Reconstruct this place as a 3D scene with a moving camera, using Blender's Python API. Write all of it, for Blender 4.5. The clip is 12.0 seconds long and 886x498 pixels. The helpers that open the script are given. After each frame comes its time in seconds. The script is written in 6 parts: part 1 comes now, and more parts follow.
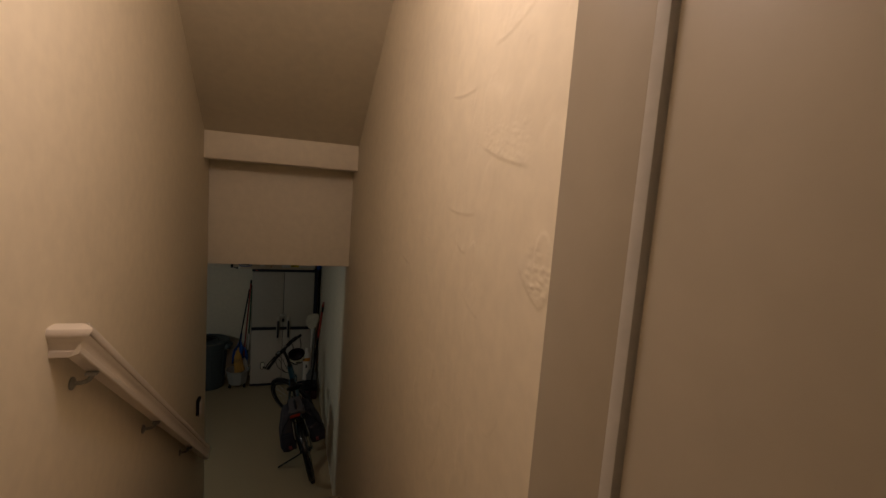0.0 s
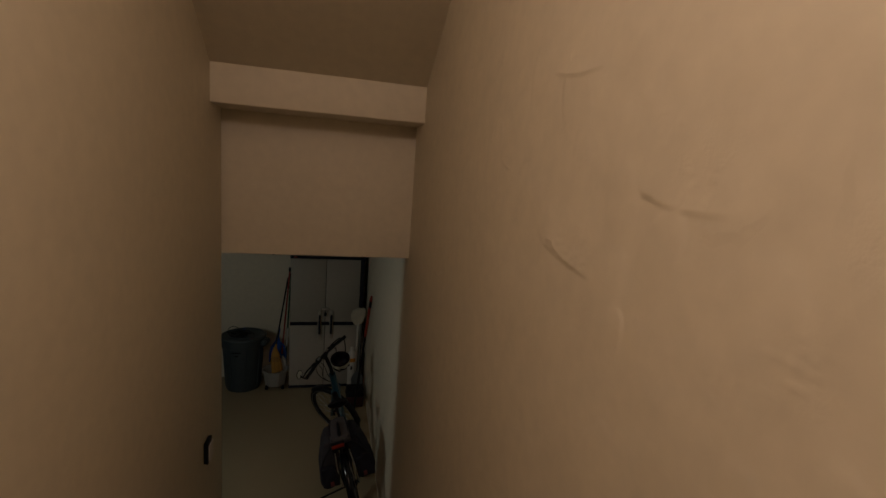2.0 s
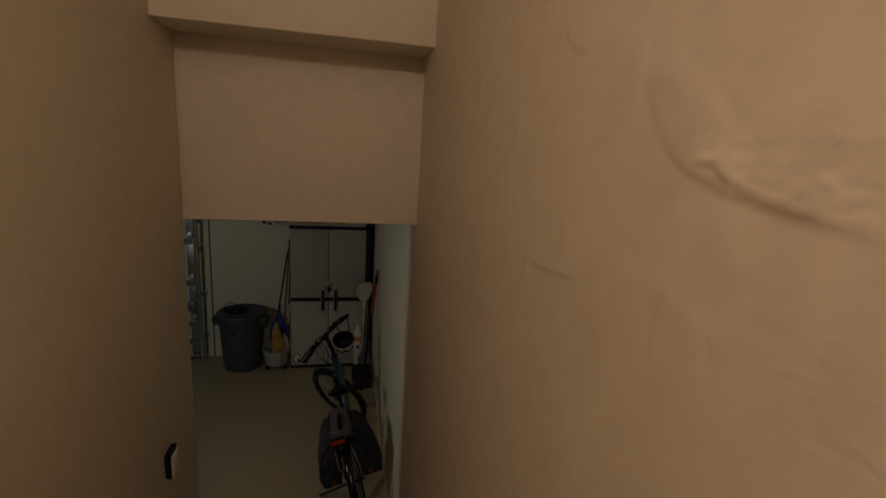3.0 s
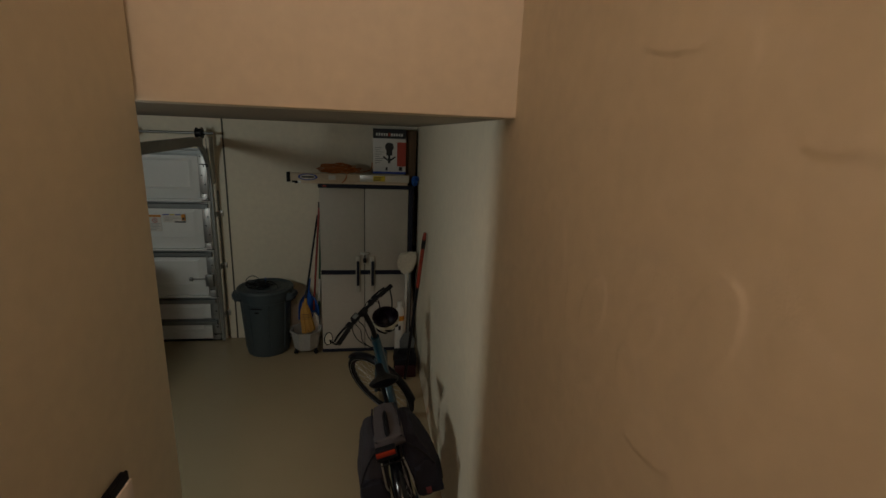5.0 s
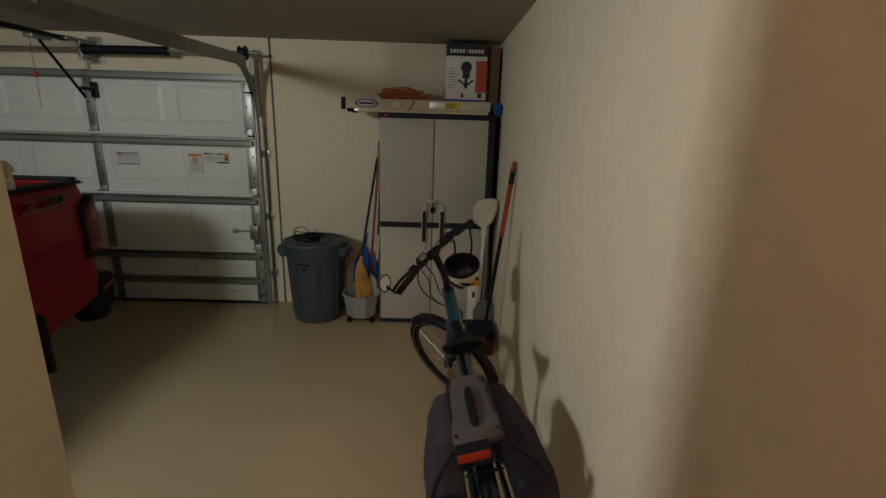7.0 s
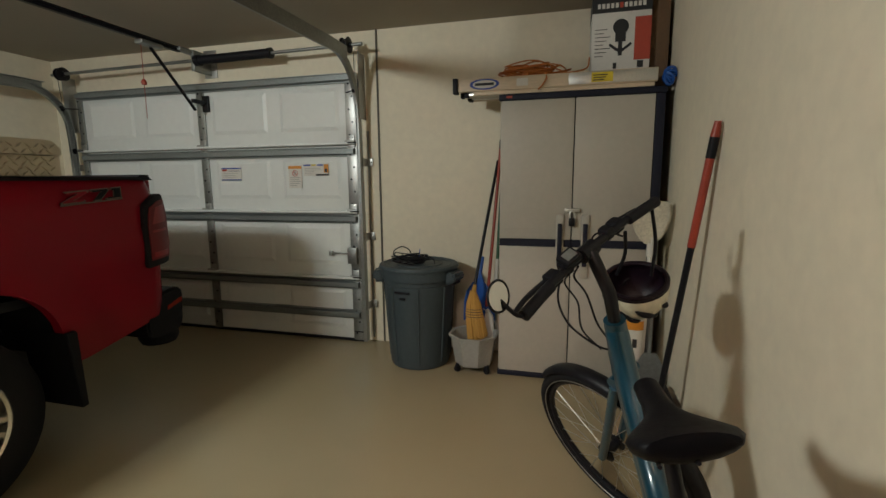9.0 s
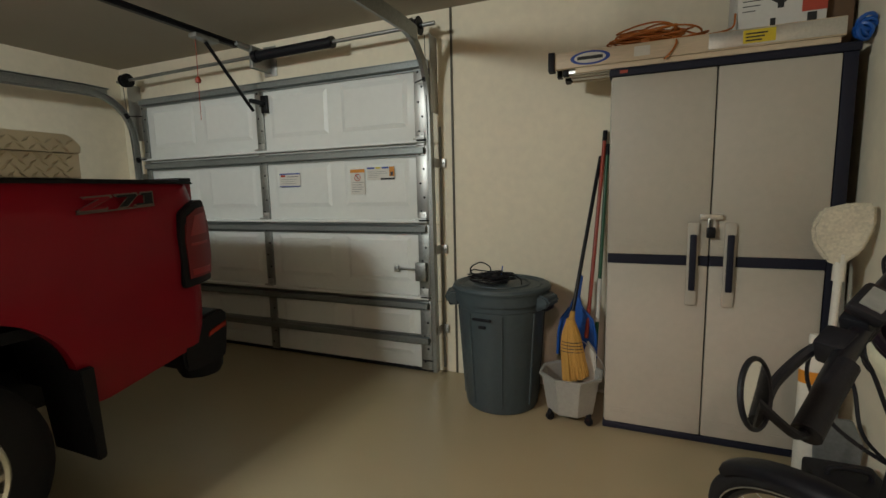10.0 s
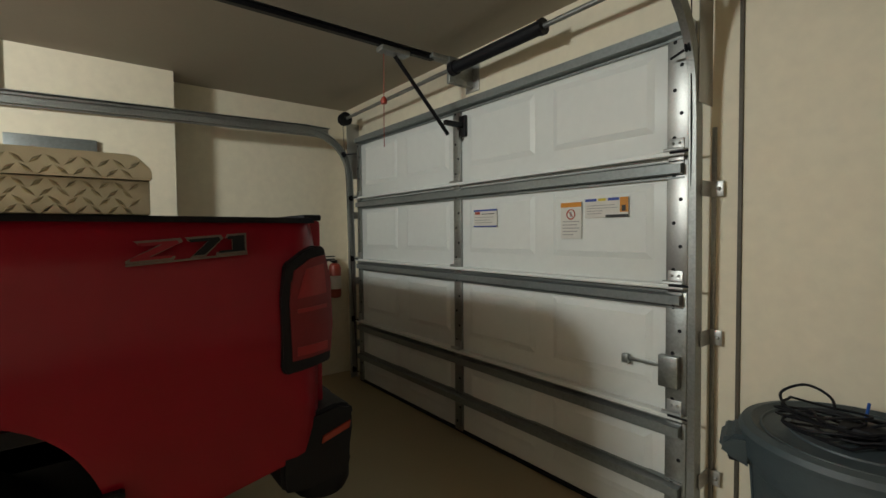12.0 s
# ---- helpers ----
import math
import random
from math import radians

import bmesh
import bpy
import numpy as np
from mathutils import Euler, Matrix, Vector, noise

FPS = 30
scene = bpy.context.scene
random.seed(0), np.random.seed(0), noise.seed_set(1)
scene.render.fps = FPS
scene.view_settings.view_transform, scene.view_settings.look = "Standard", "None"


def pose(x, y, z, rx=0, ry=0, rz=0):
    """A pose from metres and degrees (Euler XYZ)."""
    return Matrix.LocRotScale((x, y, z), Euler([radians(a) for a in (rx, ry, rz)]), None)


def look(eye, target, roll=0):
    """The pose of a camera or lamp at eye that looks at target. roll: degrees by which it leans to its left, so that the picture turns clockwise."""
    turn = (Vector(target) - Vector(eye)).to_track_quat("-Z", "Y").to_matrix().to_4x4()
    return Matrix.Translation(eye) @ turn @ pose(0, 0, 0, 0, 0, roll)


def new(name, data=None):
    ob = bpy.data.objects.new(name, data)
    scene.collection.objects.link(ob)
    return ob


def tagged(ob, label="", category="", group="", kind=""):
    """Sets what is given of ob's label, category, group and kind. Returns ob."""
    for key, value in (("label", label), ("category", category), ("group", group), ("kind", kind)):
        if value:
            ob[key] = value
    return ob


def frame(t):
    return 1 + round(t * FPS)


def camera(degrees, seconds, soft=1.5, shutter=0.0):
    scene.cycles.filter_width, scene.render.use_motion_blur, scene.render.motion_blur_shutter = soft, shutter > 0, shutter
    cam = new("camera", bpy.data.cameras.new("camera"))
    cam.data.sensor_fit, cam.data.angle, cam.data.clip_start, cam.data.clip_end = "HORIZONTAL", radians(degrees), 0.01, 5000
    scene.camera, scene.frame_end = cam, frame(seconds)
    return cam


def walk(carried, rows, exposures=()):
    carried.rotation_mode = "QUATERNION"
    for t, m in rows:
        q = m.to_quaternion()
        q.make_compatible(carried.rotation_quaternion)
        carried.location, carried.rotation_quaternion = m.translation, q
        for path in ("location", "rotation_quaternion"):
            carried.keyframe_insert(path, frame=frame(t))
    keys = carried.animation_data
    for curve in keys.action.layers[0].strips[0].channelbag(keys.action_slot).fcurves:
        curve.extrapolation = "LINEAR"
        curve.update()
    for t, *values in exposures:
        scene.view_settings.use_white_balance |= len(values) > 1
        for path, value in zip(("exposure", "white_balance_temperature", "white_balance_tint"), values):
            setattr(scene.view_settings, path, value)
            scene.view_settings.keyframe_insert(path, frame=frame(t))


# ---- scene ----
cam = camera(88.5, 12.0)
PATH = [
    (0, (-0.548, -7.716, 3.119), (0.099, -5.837, 2.896), 4.3),
    (0.5, (-0.584, -7.404, 3.066), (-0.03, -5.494, 2.853), 4.2),
    (1, (-0.604, -7.097, 3.029), (-0.096, -5.175, 2.809), 4.2),
    (1.5, (-0.503, -6.838, 3.017), (-0.007, -4.916, 2.769), 4.6),
    (2, (-0.519, -6.547, 2.983), (-0.044, -4.629, 2.675), 4.2),
    (2.5, (-0.492, -6.362, 2.949), (-0.043, -4.449, 2.574), 4.1),
    (3, (-0.406, -6.003, 2.853), (0.023, -4.098, 2.421), 3.7),
    (4.8, (-0.493, -5.221, 2.453), (-0.162, -3.307, 1.977), 3.0),
    (5, (-0.481, -5.122, 2.383), (-0.18, -3.207, 1.891), 2.4),
    (5.5, (-0.509, -4.879, 2.215), (-0.281, -2.955, 1.72), 1.8),
    (6, (-0.53, -4.686, 2.085), (-0.36, -2.759, 1.575), 1.8),
    (6.5, (-0.568, -4.49, 1.936), (-0.449, -2.566, 1.402), 2.0),
    (7, (-0.548, -4.291, 1.757), (-0.511, -2.361, 1.233), 1.8),
    (7.2, (-0.528, -4.219, 1.72), (-0.565, -2.293, 1.181), 1.5),
    (9, (-0.625, -3.377, 1.325), (-1.133, -1.466, 1.022), -0.5),
    (9.5, (-0.771, -3.146, 1.273), (-1.404, -1.27, 0.987), -1.0),
    (10, (-0.914, -2.877, 1.277), (-1.68, -1.047, 1.023), -1.3),
    (10.5, (-1.114, -2.67, 1.306), (-1.999, -0.888, 1.104), -0.9),
    (11, (-1.214, -2.47, 1.301), (-2.306, -0.804, 1.125), -1.9),
    (11.5, (-1.247, -2.193, 1.285), (-2.556, -0.686, 1.166), -1.2),
    (12, (-1.374, -1.948, 1.298), (-2.943, -0.71, 1.228), -0.5),
]
EXPOSURES = [(0.0, -1.36), (0.5, -1.55), (1.0, -1.6), (2.5, -1.35), (3.2, -1.05), (5.0, -0.25), (5.5, -0.05), (6.0, 0.4), (6.5, 0.8), (7.0, 0.72), (9.0, 1.48), (9.8, 1.58), (12.0, 1.62)]
walk(cam, [(t, look(eye, target, roll)) for t, eye, target, roll in PATH], EXPOSURES)

# ---- light ----
world = bpy.data.worlds.new("night")
scene.world = world
world.use_nodes = True
world.node_tree.nodes["Background"].inputs[0].default_value = (0.02, 0.025, 0.04, 1)
world.node_tree.nodes["Background"].inputs[1].default_value = 0.2

GARAGE_LAMP = (-3.06, -3.95, 2.34)
STAIR_LAMP = (-0.58, -6.68, 4.08)


def lamp(name, place, watts, colour, radius):
    data = bpy.data.lights.new(name, "POINT")
    data.energy, data.color, data.shadow_soft_size = watts, colour, radius
    ob = new(name, data)
    ob.location = place
    return ob


lamp("garage_bulb_light", GARAGE_LAMP, 74, (0.935, 1.0, 0.94), 0.17)
lamp("stair_bulb_light", STAIR_LAMP, 50, (1.0, 0.765, 0.672), 0.10)

# ---- materials ----


def material(name, colour, rough=0.6, metal=0.0, vary=0.12, scale=6.0, bump=0.0, bump_scale=60.0, fine=0.0, coat=0.0, stretch=(1, 1, 1)):
    """A surface with colour variation at two scales and a fine relief."""
    m = bpy.data.materials.new(name)
    m.use_nodes = True
    nt = m.node_tree
    n, l = nt.nodes, nt.links
    bs = n["Principled BSDF"]
    bs.inputs["Roughness"].default_value = rough
    bs.inputs["Metallic"].default_value = metal
    bs.inputs["Coat Weight"].default_value = coat
    bs.inputs["Coat Roughness"].default_value = 0.12
    co = n.new("ShaderNodeTexCoord")
    mp = n.new("ShaderNodeMapping")
    mp.inputs["Scale"].default_value = stretch
    l.new(co.outputs["Object"], mp.inputs["Vector"])
    big = n.new("ShaderNodeTexNoise")
    big.inputs["Scale"].default_value, big.inputs["Detail"].default_value = scale * 0.25, 3
    small = n.new("ShaderNodeTexNoise")
    small.inputs["Scale"].default_value, small.inputs["Detail"].default_value = scale * 6, 4
    for t in (big, small):
        l.new(mp.outputs[0], t.inputs["Vector"])
    add = n.new("ShaderNodeMath")
    add.operation = "ADD"
    l.new(big.outputs[0], add.inputs[0])
    l.new(small.outputs[0], add.inputs[1])
    ramp = n.new("ShaderNodeMapRange")
    ramp.inputs["From Min"].default_value, ramp.inputs["From Max"].default_value = 0.7, 1.3
    ramp.inputs["To Min"].default_value, ramp.inputs["To Max"].default_value = 1 - vary, 1 + vary * 0.6
    l.new(add.outputs[0], ramp.inputs[0])
    mul = n.new("ShaderNodeVectorMath")
    mul.operation = "SCALE"
    mul.inputs[0].default_value = colour
    l.new(ramp.outputs[0], mul.inputs["Scale"])
    l.new(mul.outputs[0], bs.inputs["Base Color"])
    rr = n.new("ShaderNodeMapRange")
    rr.inputs["From Min"].default_value, rr.inputs["From Max"].default_value = 0.3, 0.7
    rr.inputs["To Min"].default_value, rr.inputs["To Max"].default_value = rough * 0.94, min(1, rough * 1.08)
    l.new(small.outputs[0], rr.inputs[0])
    l.new(rr.outputs[0], bs.inputs["Roughness"])
    if bump:
        grain = n.new("ShaderNodeTexNoise")
        grain.inputs["Scale"].default_value, grain.inputs["Detail"].default_value = bump_scale, 3
        l.new(mp.outputs[0], grain.inputs["Vector"])
        b = n.new("ShaderNodeBump")
        b.inputs["Strength"].default_value, b.inputs["Distance"].default_value = bump, 0.004
        l.new(grain.outputs[0], b.inputs["Height"])
        l.new(b.outputs[0], bs.inputs["Normal"])
    return m


def plaster(name, colour, relief):
    """Painted hand-trowelled plaster: a smooth ground with scattered low pads and crumbs."""
    m = material(name, colour, 0.62, vary=0.07, scale=3)
    nt = m.node_tree
    n, l = nt.nodes, nt.links
    bs = n["Principled BSDF"]
    co = n.new("ShaderNodeTexCoord")
    # slow waviness of the trowelled coat
    wave = n.new("ShaderNodeTexNoise")
    wave.inputs["Scale"].default_value, wave.inputs["Detail"].default_value = 5.5, 2.5
    l.new(co.outputs["Object"], wave.inputs["Vector"])
    # skip-trowelled pads: scattered leaf-shaped lifts, sharp on one side and fading out on the other
    warp = n.new("ShaderNodeTexNoise")
    warp.inputs["Scale"].default_value, warp.inputs["Detail"].default_value = 8, 3
    l.new(co.outputs["Object"], warp.inputs["Vector"])
    bent = n.new("ShaderNodeVectorMath")
    bent.operation = "MULTIPLY_ADD"
    bent.inputs[1].default_value = (0.10, 0.10, 0.10)
    l.new(warp.outputs["Color"], bent.inputs[0])
    l.new(co.outputs["Object"], bent.inputs[2])
    axes = n.new("ShaderNodeSeparateXYZ")
    l.new(bent.outputs[0], axes.inputs[0])
    along = n.new("ShaderNodeMath")
    l.new(axes.outputs[0], along.inputs[0])
    l.new(axes.outputs[1], along.inputs[1])
    sheet = n.new("ShaderNodeCombineXYZ")
    l.new(along.outputs[0], sheet.inputs[0])
    l.new(axes.outputs[2], sheet.inputs[1])
    flat = n.new("ShaderNodeMapping")
    flat.inputs["Rotation"].default_value = (0, 0, 0.3)
    flat.inputs["Scale"].default_value = (4.6, 3.2, 1)
    l.new(sheet.outputs[0], flat.inputs["Vector"])
    cells = n.new("ShaderNodeTexVoronoi")
    cells.voronoi_dimensions = "2D"
    cells.inputs["Scale"].default_value, cells.inputs["Randomness"].default_value = 1.0, 0.95
    l.new(flat.outputs[0], cells.inputs["Vector"])
    hue = n.new("ShaderNodeSeparateColor")
    l.new(cells.outputs["Color"], hue.inputs[0])
    size = n.new("ShaderNodeMapRange")
    size.inputs["From Min"].default_value, size.inputs["From Max"].default_value = 0.25, 1.0
    size.inputs["To Min"].default_value, size.inputs["To Max"].default_value = 0.11, 0.50
    size.clamp = False
    l.new(hue.outputs[0], size.inputs[0])
    inside = n.new("ShaderNodeMath")
    inside.operation = "SUBTRACT"
    l.new(size.outputs[0], inside.inputs[0])
    l.new(cells.outputs["Distance"], inside.inputs[1])
    lip = n.new("ShaderNodeMapRange")
    lip.inputs["From Min"].default_value, lip.inputs["From Max"].default_value = 0.0, 0.05
    l.new(inside.outputs[0], lip.inputs[0])
    off = n.new("ShaderNodeVectorMath")
    off.operation = "SUBTRACT"
    l.new(flat.outputs[0], off.inputs[0])
    l.new(cells.outputs["Position"], off.inputs[1])
    way = n.new("ShaderNodeVectorMath")
    way.operation = "SUBTRACT"
    l.new(cells.outputs["Color"], way.inputs[0])
    way.inputs[1].default_value = (0.5, 0.8, 0.5)
    tilt = n.new("ShaderNodeVectorMath")
    tilt.operation = "DOT_PRODUCT"
    l.new(off.outputs[0], tilt.inputs[0])
    l.new(way.outputs[0], tilt.inputs[1])
    fade = n.new("ShaderNodeMapRange")
    fade.inputs["From Min"].default_value, fade.inputs["From Max"].default_value = 0.0, 0.13
    l.new(tilt.outputs["Value"], fade.inputs[0])
    pad = n.new("ShaderNodeMath")
    pad.operation = "MULTIPLY"
    l.new(lip.outputs[0], pad.inputs[0])
    l.new(fade.outputs[0], pad.inputs[1])
    # crumbs of dry plaster on some of the pads
    crumbs = n.new("ShaderNodeTexNoise")
    crumbs.inputs["Scale"].default_value, crumbs.inputs["Detail"].default_value = 150, 3
    l.new(co.outputs["Object"], crumbs.inputs["Vector"])
    patch = n.new("ShaderNodeMapRange")
    patch.inputs["From Min"].default_value, patch.inputs["From Max"].default_value = 0.5, 0.62
    l.new(warp.outputs[0], patch.inputs[0])
    soft = n.new("ShaderNodeMapRange")
    soft.inputs["From Min"].default_value, soft.inputs["From Max"].default_value = -0.02, 0.10
    l.new(inside.outputs[0], soft.inputs[0])
    some = n.new("ShaderNodeMath")
    some.operation = "MULTIPLY"
    l.new(patch.outputs[0], some.inputs[0])
    l.new(soft.outputs[0], some.inputs[1])
    gate = n.new("ShaderNodeMath")
    gate.operation = "MULTIPLY"
    l.new(some.outputs[0], gate.inputs[0])
    l.new(crumbs.outputs[0], gate.inputs[1])
    total = None
    for node, out, k in ((wave, 0, 1.1), (pad, 0, 0.48), (gate, 0, 0.42), (crumbs, 0, 0.045)):
        s = n.new("ShaderNodeMath")
        s.operation = "MULTIPLY_ADD"
        s.inputs[1].default_value = k
        l.new(node.outputs[out], s.inputs[0])
        if total:
            l.new(total.outputs[0], s.inputs[2])
        else:
            s.inputs[2].default_value = 0
        total = s
    b = n.new("ShaderNodeBump")
    b.inputs["Strength"].default_value, b.inputs["Distance"].default_value = relief, 0.006
    l.new(total.outputs[0], b.inputs["Height"])
    l.new(b.outputs[0], bs.inputs["Normal"])
    return m


def epoxy(name):
    """A beige coated garage floor, slightly glossy, with faint dirt."""
    m = material(name, (0.37, 0.30, 0.185), 0.24, vary=0.025, scale=0.5)
    nt = m.node_tree
    nt.links.remove(nt.nodes["Principled BSDF"].inputs["Roughness"].links[0])
    return m


SMUDGE = (-7.0, 2.87)  # y and z of a brown smudge beside the landing
WALL = plaster("trowelled_cream_wall_paint", (0.765, 0.695, 0.55), 0.3)
wn, wl = WALL.node_tree.nodes, WALL.node_tree.links
spot = wn.new("ShaderNodeMapping")
spot.vector_type = "POINT"
spot.inputs["Location"].default_value = (0, -SMUDGE[0] / 0.03, -SMUDGE[1] / 0.085)
spot.inputs["Scale"].default_value = (0, 1 / 0.03, 1 / 0.085)
wl.new(wn.new("ShaderNodeTexCoord").outputs["Object"], spot.inputs["Vector"])
reach = wn.new("ShaderNodeVectorMath")
reach.operation = "LENGTH"
wl.new(spot.outputs[0], reach.inputs[0])
rough_edge = wn.new("ShaderNodeTexNoise")
rough_edge.inputs["Scale"].default_value, rough_edge.inputs["Detail"].default_value = 40, 4
uneven = wn.new("ShaderNodeMath")
wl.new(reach.outputs["Value"], uneven.inputs[0])
wl.new(rough_edge.outputs[0], uneven.inputs[1])
stain = wn.new("ShaderNodeMapRange")
stain.inputs["From Min"].default_value, stain.inputs["From Max"].default_value = 0.6, 1.6
stain.inputs["To Min"].default_value, stain.inputs["To Max"].default_value = 0.42, 0.0
wl.new(uneven.outputs[0], stain.inputs[0])
brown = wn.new("ShaderNodeMix")
brown.data_type = "RGBA"
brown.inputs[7].default_value = (0.42, 0.30, 0.14, 1)
wl.new(stain.outputs[0], brown.inputs[0])
wl.new(WALL.node_tree.nodes["Principled BSDF"].inputs["Base Color"].links[0].from_socket, brown.inputs[6])
wl.new(brown.outputs[2], WALL.node_tree.nodes["Principled BSDF"].inputs["Base Color"])
WALL_SMOOTH = plaster("cream_wall_paint", (0.765, 0.695, 0.55), 0.10)
# darkened well below the wall cream, so less light bounces into the shadows
CEIL = material("darkened_matt_ceiling", (0.36, 0.325, 0.265), 0.8, vary=0.05, bump=0.12, bump_scale=240)
FLOOR = epoxy("beige_epoxy_floor")
CARPET = material("beige_stair_carpet", (0.36, 0.29, 0.21), 0.95, vary=0.25, scale=20, bump=0.8, bump_scale=400)
TRIM = material("white_trim_paint", (0.74, 0.68, 0.60), 0.4, vary=0.05, scale=8, bump=0.06)
DOORPAINT = material("tan_door_paint", (0.40, 0.36, 0.285), 0.42, vary=0.05, scale=3, bump=0.05)
GALV = material("galvanized_steel", (0.33, 0.34, 0.33), 0.42, 0.85, vary=0.22, scale=14, bump=0.1, bump_scale=150)
STRIP = material("dull_grey_edge_strip", (0.46, 0.45, 0.42), 0.5, vary=0.1, scale=9)
CONDUIT = material("dull_brown_conduit", (0.10, 0.085, 0.065), 0.6, vary=0.35, scale=14)
BRIGHT = material("bright_zinc_steel", (0.46, 0.46, 0.45), 0.42, 0.9, vary=0.12, scale=20, bump=0.1)
# zinc paled for the hangers, standing in for the near lamp's light
MATTZINC = material("lamplit_matt_zinc", (0.70, 0.70, 0.68), 0.5, 0.25, vary=0.1, scale=20)
GDOOR = material("white_door_sheet_steel", (0.73, 0.75, 0.74), 0.40, 0.0, vary=0.03, scale=3, bump=0.015, bump_scale=40)
STRUTM = material("grey_strut_steel", (0.24, 0.26, 0.26), 0.42, 0.5, vary=0.2, scale=10, bump=0.08)
BLACK = material("black_plastic", (0.006, 0.006, 0.009), 0.6, vary=0.2, scale=12, bump=0.12, bump_scale=220)
BLACKM = material("black_painted_steel", (0.007, 0.007, 0.010), 0.4, 0.0, vary=0.2, scale=12)
RUBBER = material("tyre_rubber", (0.012, 0.012, 0.014), 0.85, vary=0.25, scale=20, bump=0.4, bump_scale=160)
NAVY = material("dark_cabinet_plastic", (0.012, 0.013, 0.026), 0.6, vary=0.15, scale=8, bump=0.1, bump_scale=220)
RESIN = material("taupe_resin_panel", (0.45, 0.415, 0.355), 0.55, vary=0.05, scale=5, bump=0.12, bump_scale=260)
CANM = material("slate_grey_bin_plastic", (0.046, 0.064, 0.074), 0.48, vary=0.14, scale=7, bump=0.2, bump_scale=200)
BUCK = material("pale_grey_bucket_plastic", (0.34, 0.335, 0.31), 0.45, vary=0.12, scale=9)
REDP = material("red_car_paint", (0.235, 0.0015, 0.013), 0.36, 0.0, vary=0.035, scale=0.8, coat=0.18)
REDL = material("red_lens_plastic", (0.16, 0.003, 0.007), 0.5, vary=0.1, scale=12, coat=0.05)
CHROME = material("machined_alloy", (0.66, 0.64, 0.58), 0.25, 0.9, vary=0.1, scale=12)
PLATE = material("aluminium_diamond_plate", (0.62, 0.56, 0.45), 0.36, 0.85, vary=0.04, scale=4)
TEAL = material("teal_metallic_paint", (0.003, 0.050, 0.086), 0.30, 0.1, vary=0.02, scale=1, coat=0.9)
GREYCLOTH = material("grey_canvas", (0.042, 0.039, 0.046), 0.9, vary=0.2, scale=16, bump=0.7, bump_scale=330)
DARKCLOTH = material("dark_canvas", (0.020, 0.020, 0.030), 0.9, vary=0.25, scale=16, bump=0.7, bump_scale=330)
STRAW = material("yellow_broom_straw", (0.52, 0.29, 0.065), 0.8, vary=0.22, scale=30, bump=0.6, bump_scale=60, stretch=(6, 6, 0.5))
BLUE = material("blue_plastic", (0.012, 0.085, 0.36), 0.38, vary=0.1, scale=8)
REDH = material("red_handle_paint", (0.33, 0.045, 0.025), 0.4, vary=0.2, scale=20)
GREEN = material("green_handle_paint", (0.02, 0.10, 0.045), 0.42, vary=0.2, scale=20)
WHITEP = material("white_plastic", (0.68, 0.66, 0.60), 0.45, vary=0.08, scale=9, bump=0.08)
CREAMR = material("scuffed_cream_plastic", (0.60, 0.55, 0.44), 0.7, vary=0.3, scale=16, bump=0.6, bump_scale=90)
PALEWOOD = material("pale_fibreglass", (0.62, 0.50, 0.36), 0.5, vary=0.16, scale=10, stretch=(0.3, 4, 4))
ALU = material("brushed_aluminium", (0.64, 0.63, 0.60), 0.35, 0.85, vary=0.12, scale=16)
ORANGE = material("orange_cable_rubber", (0.50, 0.15, 0.025), 0.5, vary=0.2, scale=20)
PAPER = material("white_printed_card", (0.66, 0.64, 0.60), 0.6, vary=0.05, scale=9)
INK = material("black_printed_card", (0.02, 0.02, 0.022), 0.55, vary=0.1, scale=9)
REDINK = material("red_printed_card", (0.42, 0.06, 0.035), 0.55, vary=0.1, scale=9)
YELINK = material("yellow_printed_label", (0.62, 0.47, 0.03), 0.55, vary=0.08, scale=9)
ORINK = material("orange_printed_label", (0.62, 0.24, 0.02), 0.5, vary=0.08, scale=9)
BLUEINK = material("blue_printed_label", (0.03, 0.07, 0.34), 0.5, vary=0.08, scale=9)
GREYINK = material("grey_printed_label", (0.30, 0.30, 0.30), 0.55, vary=0.08, scale=9)
CARD = material("brown_cardboard", (0.13, 0.075, 0.04), 0.8, vary=0.15, scale=12, bump=0.2)
REDLIT = material("bright_red_lens", (0.28, 0.012, 0.016), 0.3, vary=0.1, scale=14, coat=0.2)
REDO = material("orange_red_reflector", (0.32, 0.03, 0.014), 0.25, vary=0.1, scale=30, coat=0.7)
GLASSD = material("dark_tinted_glass", (0.012, 0.014, 0.015), 0.06, vary=0.05, coat=0.5)
for dull in (BLACK, BLACKM, RUBBER):
    dull.node_tree.nodes["Principled BSDF"].inputs["Specular IOR Level"].default_value = 0.25
TEAL.node_tree.nodes["Principled BSDF"].inputs["Coat Roughness"].default_value = 0.05
REDP.node_tree.nodes["Principled BSDF"].inputs["Specular IOR Level"].default_value = 0.25
for dull in (BLACK, BLACKM, RUBBER, NAVY, GREYCLOTH, DARKCLOTH):
    dull.node_tree.nodes["Principled BSDF"].inputs["Specular IOR Level"].default_value = 0.28

# ---- mesh helpers ----
IDENT = Matrix.Identity(4)
INVERSE = {}


def thing(name, place=(0, 0, 0), label="", category="", group="", kind="", m=None):
    """An Empty at the thing's base; its parts are given in world metres, or in its own where a pose m is given."""
    ob = new(name)
    ob.empty_display_size = 0.1
    ob.matrix_basis = m if m is not None else Matrix.Translation(place)
    INVERSE[ob.name] = IDENT if m is not None else Matrix.Translation(place).inverted()
    return tagged(ob, label, category, group, kind)


